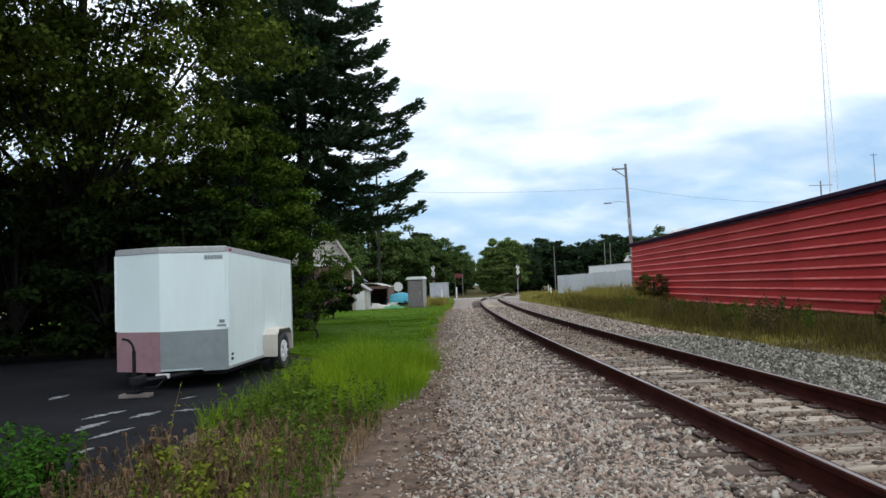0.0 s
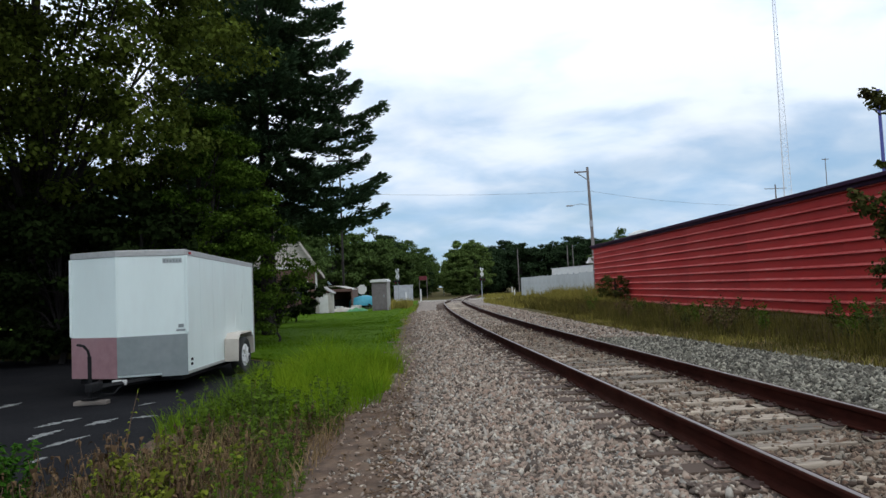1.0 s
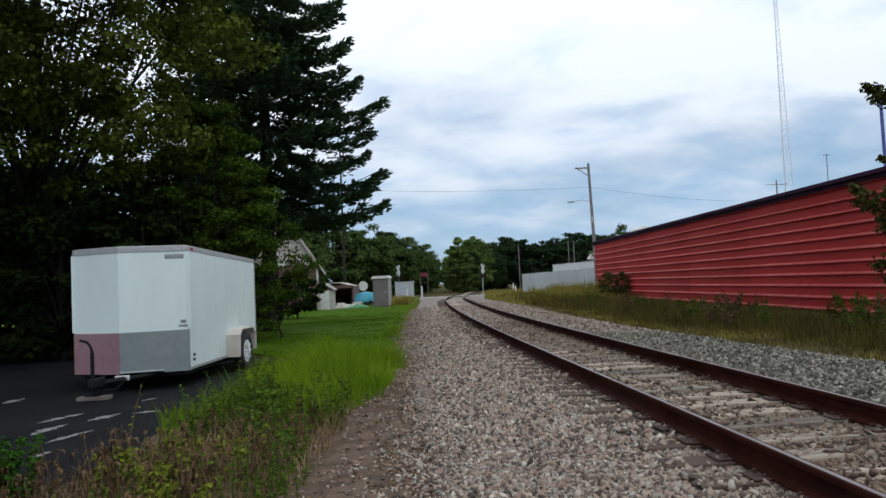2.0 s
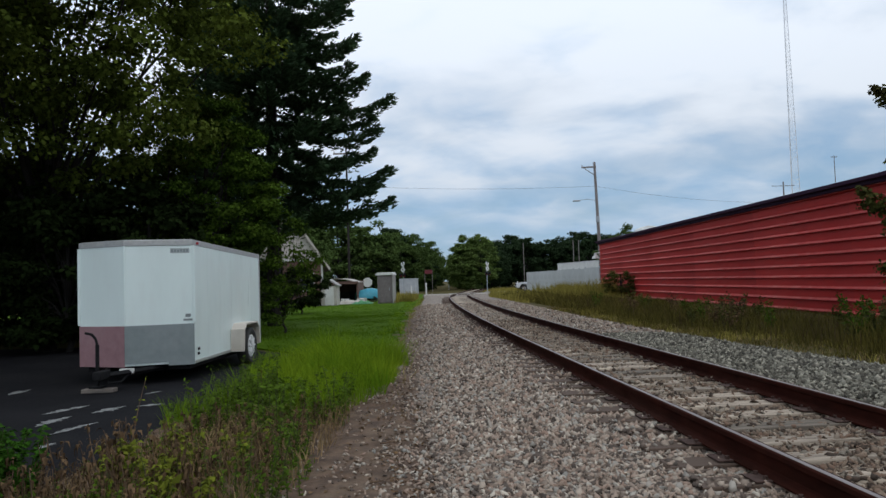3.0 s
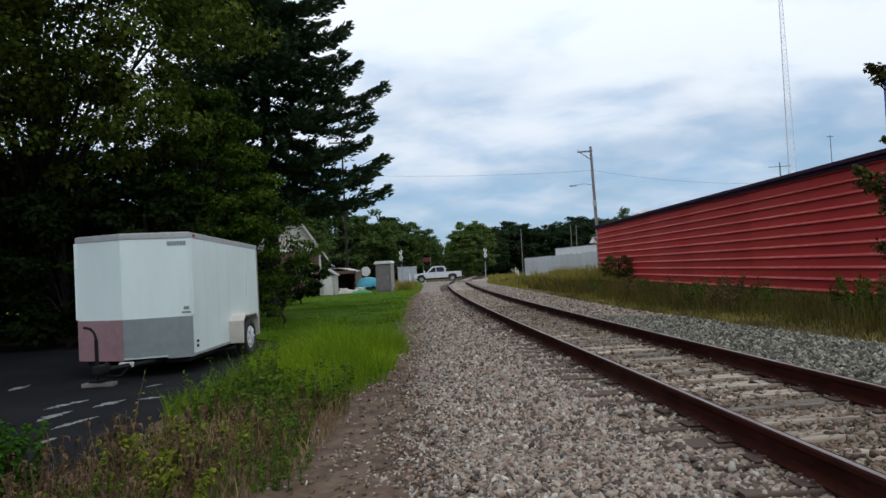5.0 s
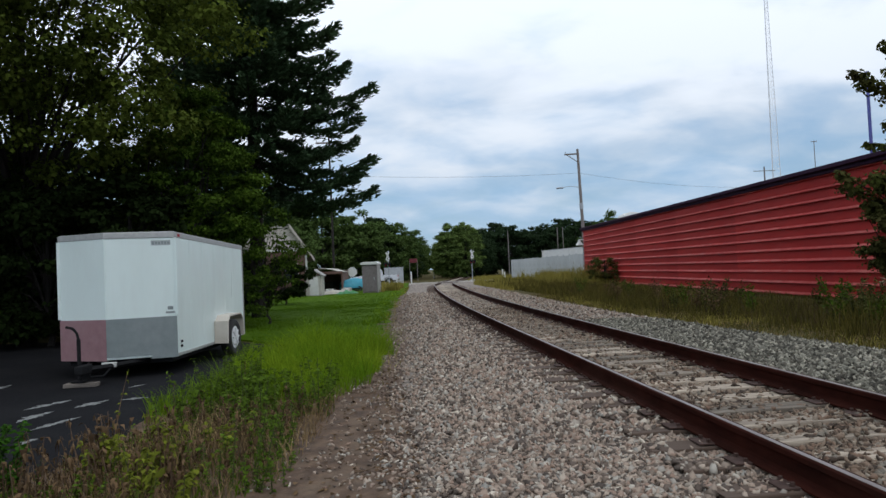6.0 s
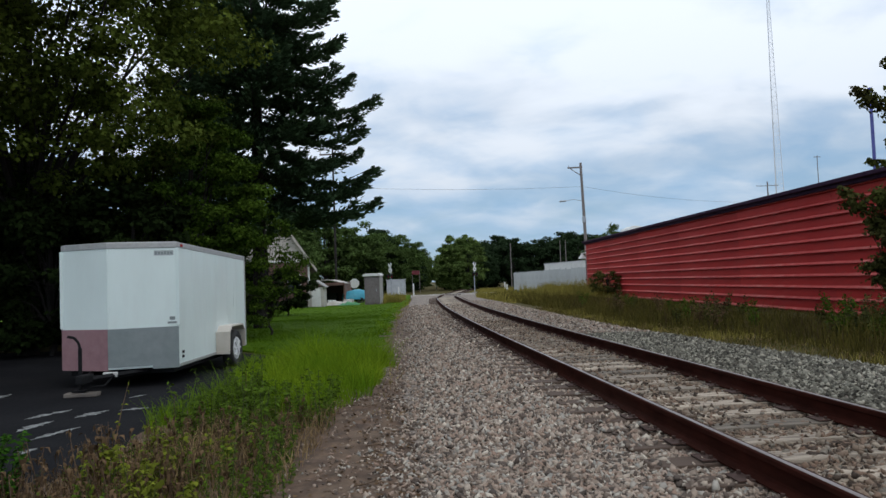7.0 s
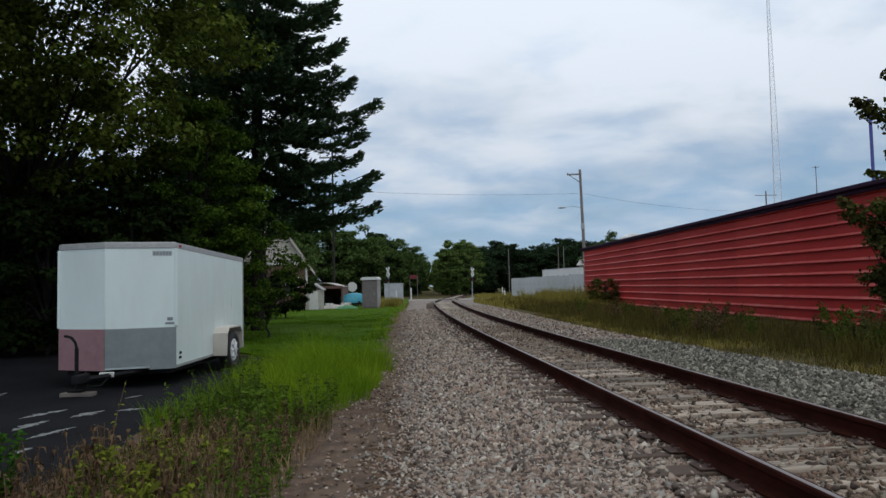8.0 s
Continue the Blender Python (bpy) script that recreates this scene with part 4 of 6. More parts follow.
    blk = tagged(part("wood_block", box(-0.22, 0.22, -0.08, 0.08, 0, 0.055, 0.008), "old_wood"), "weathered timber block under the trailer jack", "wood block")
    blk.matrix_basis = pose(-4.83 + jx + 0.02, 10.62 + jy, -0.073, rz=4)


# ---------------------------------------------------------------- red metal building
def build_red_building():
    """A long shed clad in red sheet with horizontal ribs; its long wall runs beside the track."""
    b = thing("red_metal_shed", pose(0, 0, 0), "long low red shed with horizontal ribbed metal siding and dark eaves", "shed")
    p0, p1 = Vector((10.72, 50.0, 0)), Vector((11.95, 2.0, 0))
    d = (p1 - p0).normalized()
    n = Vector((d.y, -d.x, 0))          # away from the track
    if n.x < 0:
        n = -n
    length, z0, z1, deep = (p1 - p0).length, -0.05, 3.72, 9.0
    ang = math.degrees(math.atan2(d.y, d.x))
    b.matrix_basis = pose(p0.x, p0.y, 0, rz=ang)
    # in its own space: x along the wall from the far end, the track side towards -y
    s = 1 if (Matrix.Rotation(math.radians(ang), 3, "Z") @ Vector((0, 1, 0))).dot(n) > 0 else -1

    def yy(v):
        return s * v
    core = bmesh.new()
    box(0.02, length, *sorted((yy(0.02), yy(deep))), z0, z1 - 0.02, bm=core)
    part("wall", core, "red_metal", b)
    # siding: sheets of 6 m, each course with its own rib
    course, k = 0.352, 11
    zb = -0.242
    sheet = 6.0
    nsheet = int(math.ceil(length / sheet))
    bm = bmesh.new()
    prof = [(0.0, 0.0), (-0.004, 0.01), (-0.012, course - 0.11), (-0.082, course - 0.096), (-0.088, course - 0.086), (-0.078, course - 0.066), (-0.012, course - 0.02), (0.0, course), (0.015, course), (0.015, 0.0)]
    a = [bm.verts.new((0.0, yy(u), z)) for u, z in prof]
    c = [bm.verts.new((sheet - 0.006, yy(u), z)) for u, z in prof]
    m = len(prof)
    for i in range(m):
        bm.faces.new((a[i], a[(i + 1) % m], c[(i + 1) % m], c[i]))
    bm.faces.new(a), bm.faces.new(c)
    bmesh.ops.recalc_face_normals(bm, faces=bm.faces[:])
    me = bpy.data.meshes.new("siding_panel")
    bm.to_mesh(me)
    bm.free()
    me.materials.append(M["red_metal"])
    me.materials.append(M["red_skylit"])     # the rib's crest, lighter red for the sky it catches
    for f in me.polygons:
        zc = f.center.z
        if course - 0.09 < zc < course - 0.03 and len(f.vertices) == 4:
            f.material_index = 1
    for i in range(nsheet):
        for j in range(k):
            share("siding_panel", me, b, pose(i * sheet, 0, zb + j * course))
    part("footing", box(0.0, length, *sorted((yy(-0.1), yy(0.3))), -0.3, -0.09), "concrete", b, "grey concrete footing")
    part("eaves_trim", box(-0.15, length + 0.1, *sorted((yy(-0.14), yy(0.05))), z1 - 0.14, z1 + 0.085, 0.01), "red_dark", b, "dark maroon eaves trim")
    part("gutter", box(-0.15, length + 0.1, *sorted((yy(-0.24), yy(-0.145))), z1 - 0.03, z1 + 0.095, 0.02), "red_dark", b)
    rf = bmesh.new()
    prism([(yy(-0.1), z1 + 0.09), (yy(deep / 2), z1 + 0.6), (yy(deep + 0.2), z1 + 0.09), (yy(deep + 0.2), z1 + 0.11), (yy(deep / 2), z1 + 0.63), (yy(-0.1), z1 + 0.11)], "x", -0.2, length + 0.2, bm=rf)
    part("roof", rf, "roof_metal", b, "pale metal roof")
    gb = bmesh.new()
    prism([(yy(0), z1 - 0.03), (yy(deep / 2), z1 + 0.58), (yy(deep), z1 - 0.03)], "x", 0.0, 0.05, bm=gb)
    part("gable", gb, "red_metal", b)
    lamp = bmesh.new()
    rod((0.0, yy(0.1), 3.0), (-0.3, yy(-0.25), 2.98), 0.03, n=6, bm=lamp)
    rod((-0.3, yy(-0.25), 3.0), (-0.3, yy(-0.25), 2.88), 0.08, 0.1, n=14, bm=lamp)
    rod((-0.3, yy(-0.25), 2.88), (-0.3, yy(-0.25), 2.60), 0.10, 0.29, n=14, bm=lamp)
    part("wall_lamp", lamp, "white_paint", b, "white bell-shaped wall lamp")
    # a low pale ridge vent near the far end
    vent = bmesh.new()
    prism([(yy(1.5), z1 + 0.2), (yy(1.6), z1 + 0.62), (yy(2.0), z1 + 0.78), (yy(2.6), z1 + 0.72), (yy(2.75), z1 + 0.3)], "x", 3.4, 4.9, 0.04, bm=vent)
    part("roof_vent", vent, "white_paint", b, "pale metal roof vent")


def build_fence():
    f = thing("metal_fence", pose(0, 0, 0), "tall grey corrugated metal fence", "fence")
    a, b = Vector((10.7, 50.6, 0)), Vector((8.6, 79.5, 0))
    n = 15
    d = (b - a).normalized()
    step = (b - a).length / n
    ang = math.degrees(math.atan2(d.y, d.x))
    bm = bmesh.new()
    k = 14
    pts = [(step * i / k, (0.025 if (i // 1) % 2 else -0.025)) for i in range(k + 1)]
    vs = [[bm.verts.new((x, y + o, z)) for x, y in pts] for o, z in ((0, 0), (0, 2.5), (0.012, 2.5), (0.012, 0))]
    for r in range(4):
        p, q = vs[r], vs[(r + 1) % 4]
        for i in range(k):
            bm.faces.new((p[i], p[i + 1], q[i + 1], q[i]))
    bmesh.ops.recalc_face_normals(bm, faces=bm.faces[:])
    me = bpy.data.meshes.new("fence_panel")
    bm.to_mesh(me)
    bm.free()
    me.materials.append(M["fence"])
    rng = random.Random(2)
    pm = box(-0.035, 0.035, -0.035, 0.035, 0, 2.58, 0.01)
    post = bpy.data.meshes.new("post")
    pm.to_mesh(post)
    pm.free()
    post.materials.append(M["steel"])
    for i in range(n):
        p = a + d * step * i
        z = -0.55 + 0.001 * (p.y - 51)
        share("fence_panel", me, f, pose(p.x, p.y, z + rng.uniform(-0.03, 0.03), rz=ang))
        share("post", post, f, pose(p.x + 0.08, p.y, z, rz=ang))
    # pale roof of a long vehicle behind the fence
    t = thing("box_trailer", pose(15.1, 74, land(15.1, 74), rz=13), "white box trailer standing behind the metal fence", "trailer")
    part("body", box(-1.25, 1.25, -7, 7, 0.9, 3.2, 0.05), "white_paint", t)
    part("roof", box(-1.28, 1.28, -7.05, 7.05, 3.2, 3.29, 0.02), "roof_metal", t)
    for y in (-5, -3.8, 4.5):
        for s in (-1, 1):
            w = part("tyre", wheel_ring(0.5, 0.28, 0.28), "rubber", t)
            w.matrix_basis = pose(s * 1.05, y, 0.5)
    part("chassis", box(-0.6, 0.6, -6.5, 6.5, 0.7, 0.9), "black", t)


# ---------------------------------------------------------------- poles, tower, wires
def utility_pole(x, y, h, label, arms=(), r=0.15, lean=0.0, group="utility poles", wood="pole_wood"):
    p = thing("utility_pole", pose(x, y, land(x, y) - 0.1, ry=lean), label, "utility pole", group)
    part("shaft", rod((0, 0, 0), (0, 0, h), r, r * 0.62, n=12), wood, p)
    for z, x0, x1, brace in arms:
        part("crossarm", box(x0, x1, -0.06, 0.06, z - 0.06, z + 0.06, 0.01), "pole_wood", p)
        for ix in (x0 + 0.08, x1 - 0.08):
            part("insulator", rod((ix, 0, z + 0.06), (ix, 0, z + 0.22), 0.045, 0.03, n=8), "steel", p)
        if brace:
            part("brace", rod((brace, 0, z - 0.05), (0, 0, z - 0.75), 0.035, n=6), "pole_wood", p)
    return p


def wire(name, pts, sag, label, r=0.009):
    bm = bmesh.new()
    for a, b in zip(pts, pts[1:]):
        a, b = Vector(a), Vector(b)
        k = 14
        q = [a.lerp(b, i / k) - Vector((0, 0, sag * 4 * (i / k) * (1 - i / k))) for i in range(k + 1)]
        limb(bm, q, r, r, 4)
    tagged(part(name, bm, "wire"), label, "wire", "overhead wires")


def build_poles():
    p = utility_pole(12.95, 60.0, 11.45, "grey wooden utility pole with a one-sided crossarm and a street lamp", [(11.05, -1.15, 0.12, -0.95)], r=0.17, lean=-1.2)
    arm = bmesh.new()
    limb(arm, [(0, 0, 8.1), (-0.8, 0, 8.28), (-1.5, 0, 8.2)], 0.022, 0.02, 6)
    part("lamp_arm", arm, "steel", p)
    part("lamp_head", box(-2.05, -1.45, -0.14, 0.14, 8.12, 8.24, 0.04), "steel", p, "grey cobra-head street lamp")
    part("transformer_box", box(-0.2, 0.12, -0.2, -0.1, 6.2, 6.75, 0.03), "steel", p)
    utility_pole(-8.5, 58.0, 13.3, "dark wooden utility pole behind the fir", [(12.6, -1.1, 1.1, 0)], r=0.11, wood="bark")
    utility_pole(72.2, 150.0, 20.9, "far wooden utility pole with a crossarm", [(20.0, -2.4, 2.4, 0)], r=0.22)
    utility_pole(83.4, 150.0, 26.2, "far thin pole with a short crossarm", [(25.9, -0.7, 0.7, 0)], r=0.12)
    utility_pole(14.7, 140.0, 9.0, "far pale utility pole by the trees", r=0.11)
    for x in (22.6, 23.6):
        utility_pole(x, 128.0, 8.6, "far pale utility pole by the trees", r=0.1)
    bp = thing("blue_pole", pose(25.6, 40, 0), "tall blue painted steel pole behind the shed", "pole")
    part("shaft", rod((0, 0, 0), (0, 0, 11.6), 0.1, 0.09, n=12), "blue_steel", bp)
    part("base_plate", box(-0.25, 0.25, -0.25, 0.25, 0, 0.04, 0.01), "steel", bp)
    part("cap", rod((0, 0, 11.6), (0, 0, 11.7), 0.12, n=12), "blue_steel", bp)
    wire("overhead_wire", [(-8.5, 58, 9.55), (12.75, 60, 9.1)], 0.25, "thin overhead wire between the poles")
    wire("overhead_wire", [(12.75, 60, 9.1), (38, 70, 8.2)], 0.7, "thin overhead wire between the poles")
    # lattice mast, its colour paled to stand in for haze
    t = thing("radio_mast", pose(124.3, 250.0, 0), "tall lattice radio mast, coloured pale as by haze", "radio mast")
    h, w0 = 118.0, 2.1
    corners = [(math.cos(a), math.sin(a)) for a in (math.pi / 2, math.pi * 7 / 6, math.pi * 11 / 6)]

    def at(i, z):
        w = w0 * (1 - 0.85 * z / h)
        return (corners[i][0] * w, corners[i][1] * w, z)
    for i in range(3):
        part("leg", rod(at(i, 0), at(i, h), 0.13, 0.09, n=5), "mast_haze", t)
    bm = bmesh.new()
    zs = np.arange(0, h, 1.6)
    for j, z in enumerate(zs[:-1]):
        for i in range(3):
            rod(at(i, z), at((i + 1) % 3, zs[j + 1]), 0.05, n=3, bm=bm)
            rod(at(i, z), at((i + 1) % 3, z), 0.04, n=3, bm=bm)
    part("lattice", bm, "mast_haze", t)
    part("antenna", rod((0, 0, h), (0, 0, h + 8), 0.08, n=5), "steel", t)


# ---------------------------------------------------------------- crossing
def build_crossing():
    def signal(x, y, turn, label):
        s = thing("crossing_signal", pose(x, y, land(x, y), rz=turn), label, "crossing signal", "crossing signals")
        part("base", box(-0.3, 0.3, -0.3, 0.3, 0, 0.25, 0.03), "concrete", s)
        part("mast", rod((0, 0, 0.2), (0, 0, 4.0), 0.06, n=10), "steel", s)
        for a in (45, -45):
            o = part("crossbuck_blade", box(-0.6, 0.6, -0.11, -0.085 + a * 0.0002, -0.115, 0.115, 0.005), "white_paint", s, "white crossbuck board")
            o.matrix_basis = pose(0, 0, 3.55, ry=a)
        part("lamp_bar", rod((-0.55, -0.08, 2.55), (0.55, -0.08, 2.55), 0.035, n=6), "black", s)
        for lx in (-0.45, 0.45):
            lamp = part("lamp_backing", rod((lx, -0.1, 2.55), (lx, -0.13, 2.55), 0.3, n=20), "black", s, "round black lamp backing")
            part("lens", rod((lx, -0.13, 2.55), (lx, -0.17, 2.55), 0.13, n=16), "red_lens", lamp)
            part("hood", rod((lx, -0.15, 2.62), (lx, -0.35, 2.62), 0.15, 0.12, n=12), "black", lamp)
        part("track_sign", box(-0.3, 0.3, -0.09, -0.075, 2.95, 3.15, 0.005), "white_paint", s)
        part("bell", rod((0, 0, 4.0), (0, 0, 4.15), 0.12, 0.05, n=10), "steel", s)
    signal(4.65, 90.5, 60, "railway crossing signal with white crossbuck and black lamps")
    signal(-5.45, 80.0, -60, "railway crossing signal with white crossbuck beside the road")
    # hut, posts, signs
    hut = thing("signal_hut", pose(-5.8, 95.0, land(-5.8, 95)), "silver metal railway signal hut on a concrete pad", "signal hut")
    part("body", box(-1.25, 1.25, -0.8, 0.8, 0.1, 2.15, 0.03), "silver", hut)
    part("roof", box(-1.32, 1.32, -0.87, 0.87, 2.15, 2.26, 0.03), "silver", hut)
    part("pad", box(-1.5, 1.5, -1.0, 1.0, -0.2, 0.1), "concrete", hut)
    part("door", box(-1.1, -0.05, -0.83, -0.79, 0.18, 2.05, 0.01), "silver", hut)
    part("door", box(0.05, 1.1, -0.83, -0.79, 0.18, 2.05, 0.01), "silver", hut)
    cab = thing("control_cabinet", pose(-4.45, 47.5, land(-4.45, 47.5), rz=-8), "weathered grey control cabinet with a pale cap", "cabinet")
    part("body", box(-0.52, 0.52, -0.45, 0.45, 0.0, 1.95, 0.03), "cabinet_grey", cab)
    part("cap", prism([(-0.6, 1.95), (0.6, 1.95), (0.6, 2.06), (0.45, 2.14), (-0.45, 2.14), (-0.6, 2.06)], "y", -0.55, 0.55, 0.015), "white_paint", cab, "pale weathered cap")
    part("door", box(-0.44, 0.44, -0.475, -0.445, 0.15, 1.8, 0.01), "cabinet_grey", cab)
    part("handle", box(0.3, 0.34, -0.51, -0.47, 0.9, 1.1, 0.008), "steel", cab)
    part("side_strip", box(0.515, 0.56, -0.47, 0.47, 0.0, 1.95, 0.01), "concrete", cab)
    for x, y, h in ((-3.35, 92.0, 1.6), (-0.5, 140.0, 1.2), (11.0, 116.0, 1.3), (9.4, 96, 1.0), (-5.2, 90.0, 1.3)):
        m = thing("marker_post", pose(x, y, land(x, y)), "slim white marker post beside the crossing", "marker post", "marker posts")
        part("post", box(-0.09, 0.09, -0.05, 0.05, 0, h, 0.02), "white_paint", m)
    def sign(x, y, h, face, r, label, turn=0):
        s = thing("road_sign", pose(x, y, land(x, y), rz=turn), label, "road sign", "road signs")
        part("post", rod((0, 0.04, 0), (0, 0.04, h + r * 0.6), 0.035, n=6), "steel", s)
        pts = [(r * math.cos(math.pi / 8 + i * math.pi / 4), h + r * math.sin(math.pi / 8 + i * math.pi / 4)) for i in range(8)]
        part("plate", prism(pts, "y", -0.01, 0.005), face, s)
    sign(-7.0, 58.0, 1.62, "white_paint", 0.42, "bare metal back of a round road sign on a post")
    sg = thing("billboard", pose(-3.65, 112, land(-3.9, 112)), "small red sign board on two posts", "sign board")
    part("board", box(-0.6, 0.6, -0.05, 0.05, 3.0, 3.65, 0.01), "sign_red", sg)
    for x in (-0.6, 0.6):
        part("post", rod((x, 0.08, 0), (x, 0.08, 3.6), 0.05, n=6), "pole_wood", sg)


# ---------------------------------------------------------------- yard with house
def build_yard():
    h = thing("house", pose(-11.5, 50.0, land(-11, 50), rz=13), "house with a pale gable over brown siding behind the trees", "house")
    part("wall", box(-2.2, 2.2, 0, 8, 0, 3.3), "brown_wall", h)
    for y in (-0.05, 7.85):
        part("gable", prism([(-2.2, 3.28), (2.2, 3.28), (0, 6.6)], "y", y, y + 0.2), "gable_board", h, "pale painted gable boards")
    for s in (-1, 1):
        part("roof", prism([(0, 6.62), (s * 2.75, 2.5), (s * 2.75, 2.67), (0, 6.8)], "y", -0.4, 8.5), "shingle", h, "pale worn shingle roof")
        part("bargeboard", prism([(0, 6.5), (s * 2.75, 2.4), (s * 2.75, 2.62), (0, 6.72)], "y", -0.46, -0.4), "gable_board", h)
    part("gable_trim", box(-2.25, 2.25, -0.1, -0.05, 3.2, 3.34, 0.01), "white_paint", h)
    part("corner_board", box(2.1, 2.24, -0.04, 0.0, 0, 3.2, 0.01), "white_paint", h)
    for x in (-1.2, 1.1):
        w = part("window", box(x - 0.5, x + 0.5, -0.05, 0.0, 1.0, 2.3, 0.01), "white_paint", h)
        part("pane", box(x - 0.42, x + 0.42, -0.06, -0.051, 1.08, 2.22), "glass", w)
    ch = thing("garden_shed", pose(-8.1, 46.0, land(-8.1, 46)), "small weathered pale garden shed with a grey roof", "shed")
    part("wall", box(-0.5, 0.5, 0, 1.2, 0, 1.35, 0.01), "canvas", ch)
    part("roof", prism([(-0.62, 1.3), (0, 1.7), (0.62, 1.3), (0.62, 1.37), (0, 1.8), (-0.62, 1.37)], "y", -0.12, 1.3), "concrete", ch)
    part("door", box(-0.3, 0.3, -0.03, 0.0, 0.05, 1.25, 0.01), "white_paint", ch)
    c = thing("carport", pose(-8.2, 53.0, land(-8.2, 53)), "open carport with a faded curved canvas roof", "carport")
    arc = [(-1.25 + 2.5 * i / 12, 1.62 + 0.3 * math.sin(math.pi * min(1.0, 0.12 + i / 12.5))) for i in range(13)]
    part("canopy", prism(arc + [(x, z - 0.05) for x, z in arc[::-1]], "y", -1.2, 2.6), "canvas", c, "faded canvas canopy")
    for x in (-1.15, 1.15):
        for y in (-1.1, 2.5):
            part("post", rod((x, y, 0), (x, y, 1.66), 0.05, n=8), "brown_wall", c)
    part("back_sheet", box(-1.2, 1.2, 2.45, 2.5, 0, 1.7), "brown_wall", c)
    for x in (-1.2, 1.16):
        part("side_sheet", box(x, x + 0.04, -0.9, 2.45, 0, 1.62), "brown_wall", c)
    part("valance", box(-1.22, 1.22, -1.22, -1.18, 1.45, 1.66, 0.01), "brown_wall", c)
    part("workbench", box(-1.0, 0.2, 1.2, 2.2, 0, 0.85, 0.02), "dark_open", c)
    t = thing("covered_boat", pose(-6.25, 53.2, land(-6.15, 53.5), rz=15), "small boat under a teal tarpaulin cover", "boat")
    bm = bmesh.new()
    k = 9
    rows = []
    for i in range(k):
        u = i / (k - 1)
        wd = 0.75 * math.sin(math.pi * min(1, 0.25 + u * 0.75)) ** 0.6
        zt = 0.75 + 0.28 * math.sin(math.pi * u)
        rows.append([bm.verts.new((-1.1 + 2.2 * u, wd * a, z)) for a, z in ((-1, 0.35), (-0.95, 0.62), (-0.4, zt), (0, zt + 0.08), (0.4, zt), (0.95, 0.62), (1, 0.35))])
    for p, q in zip(rows, rows[1:]):
        for i in range(6):
            bm.faces.new((p[i], p[i + 1], q[i + 1], q[i]))
    bm.faces.new(rows[0]), bm.faces.new(rows[-1])
    part("cover", bm, "teal", t, "teal tarpaulin", smooth=True)
    part("trailer_frame", box(-1.2, 1.3, -0.5, 0.5, 0.22, 0.34, 0.03), "black", t)
    for s in (-1, 1):
        w = part("tyre", wheel_ring(0.24, 0.13, 0.15), "rubber", t)
        w.matrix_basis = pose(0.2, s * 0.6, 0.24, rz=90)
    def heap(x, y, ln, wide, high, material, seed, label):
        """A crumpled sheet thrown over low clutter."""
        bm = bmesh.new()
        nu, nv = 22, 9
        grid = []
        for a in range(nu):
            row = []
            for b in range(nv):
                u, w = a / (nu - 1), b / (nv - 1)
                edge = math.sin(math.pi * u) ** 0.5 * math.sin(math.pi * w) ** 0.6
                z = edge * high * (0.75 + 0.7 * noise.noise((u * 6, w * 3, seed))) + 0.005
                row.append(bm.verts.new(((u - 0.5) * ln, (w - 0.5) * wide * (0.8 + 0.3 * noise.noise((u * 4, seed, 2))), max(0.0, z))))
            grid.append(row)
        for p, q in zip(grid, grid[1:]):
            for b in range(nv - 1):
                bm.faces.new((p[b], q[b], q[b + 1], p[b + 1]))
        o = tagged(part("ground_sheet", bm, material), label, "tarpaulin", "sheets in the yard")
        o.matrix_basis = pose(x, y, -0.055, rz=6)
    heap(-7.0, 48.2, 2.1, 1.2, 0.34, "canvas", 3.0, "crumpled pale sheet over clutter on the lawn")
    heap(-6.1, 47.3, 1.5, 0.9, 0.22, "green_sheet", 8.0, "crumpled green tarpaulin lying on the lawn")
    bin_ = thing("trash_bin", pose(-8.85, 45.4, land(-8.85, 45.4)), "dark plastic wheeled trash bin beside the garden shed", "trash bin")
    part("body", prism([(-0.22, 0.05), (0.22, 0.05), (0.28, 0.95), (-0.28, 0.95)], "y", -0.27, 0.27, 0.02), "rubber", bin_)
    part("lid", box(-0.31, 0.31, -0.3, 0.31, 0.95, 1.01, 0.02), "rubber", bin_)
    for sx in (-0.2, 0.2):
        part("wheel", rod((sx - 0.03, 0.27, 0.09), (sx + 0.03, 0.27, 0.09), 0.09, n=12), "black", bin_)
    rng = random.Random(6)
    for i in range(9):
        x, y = rng.uniform(-9.6, -5.6), rng.uniform(47.5, 50)
        z = land(x, y) + 0.02
        kind = i % 3
        if kind == 0:
            o = tagged(part("plank", box(-0.8, 0.8, -0.09, 0.09, 0, 0.05, 0.006), "white_paint"), "old white board lying on the grass", "board", "boards on the lawn")
            o.matrix_basis = pose(x, y, z, rz=rng.uniform(-30, 30))
        elif kind == 1:
            o = tagged(part("storage_box", box(-0.3, 0.3, -0.22, 0.22, 0, 0.4, 0.03), "canvas"), "pale storage box standing in the yard", "box", "boxes in the yard")
            o.matrix_basis = pose(x, y, z, rz=rng.uniform(0, 90))
        else:
            o = tagged(part("bucket", rod((0, 0, 0), (0, 0, 0.38), 0.13, 0.17, n=14), "white_paint"), "white plastic bucket standing in the yard", "bucket", "buckets in the yard")
            o.matrix_basis = pose(x, y, z)


# ---------------------------------------------------------------- trees
def limbs_to(bm, base, targets, r, rng):
    for t in targets:
        a, b = Vector(base), Vector(t)
        mid = a.lerp(b, 0.5) + Vector((rng.normal() * 0.3, rng.normal() * 0.3, 0.35))
        limb(bm, [a, a.lerp(mid, 0.55) + Vector((0, 0, 0.15)), mid, b], r, r * 0.22, 6)


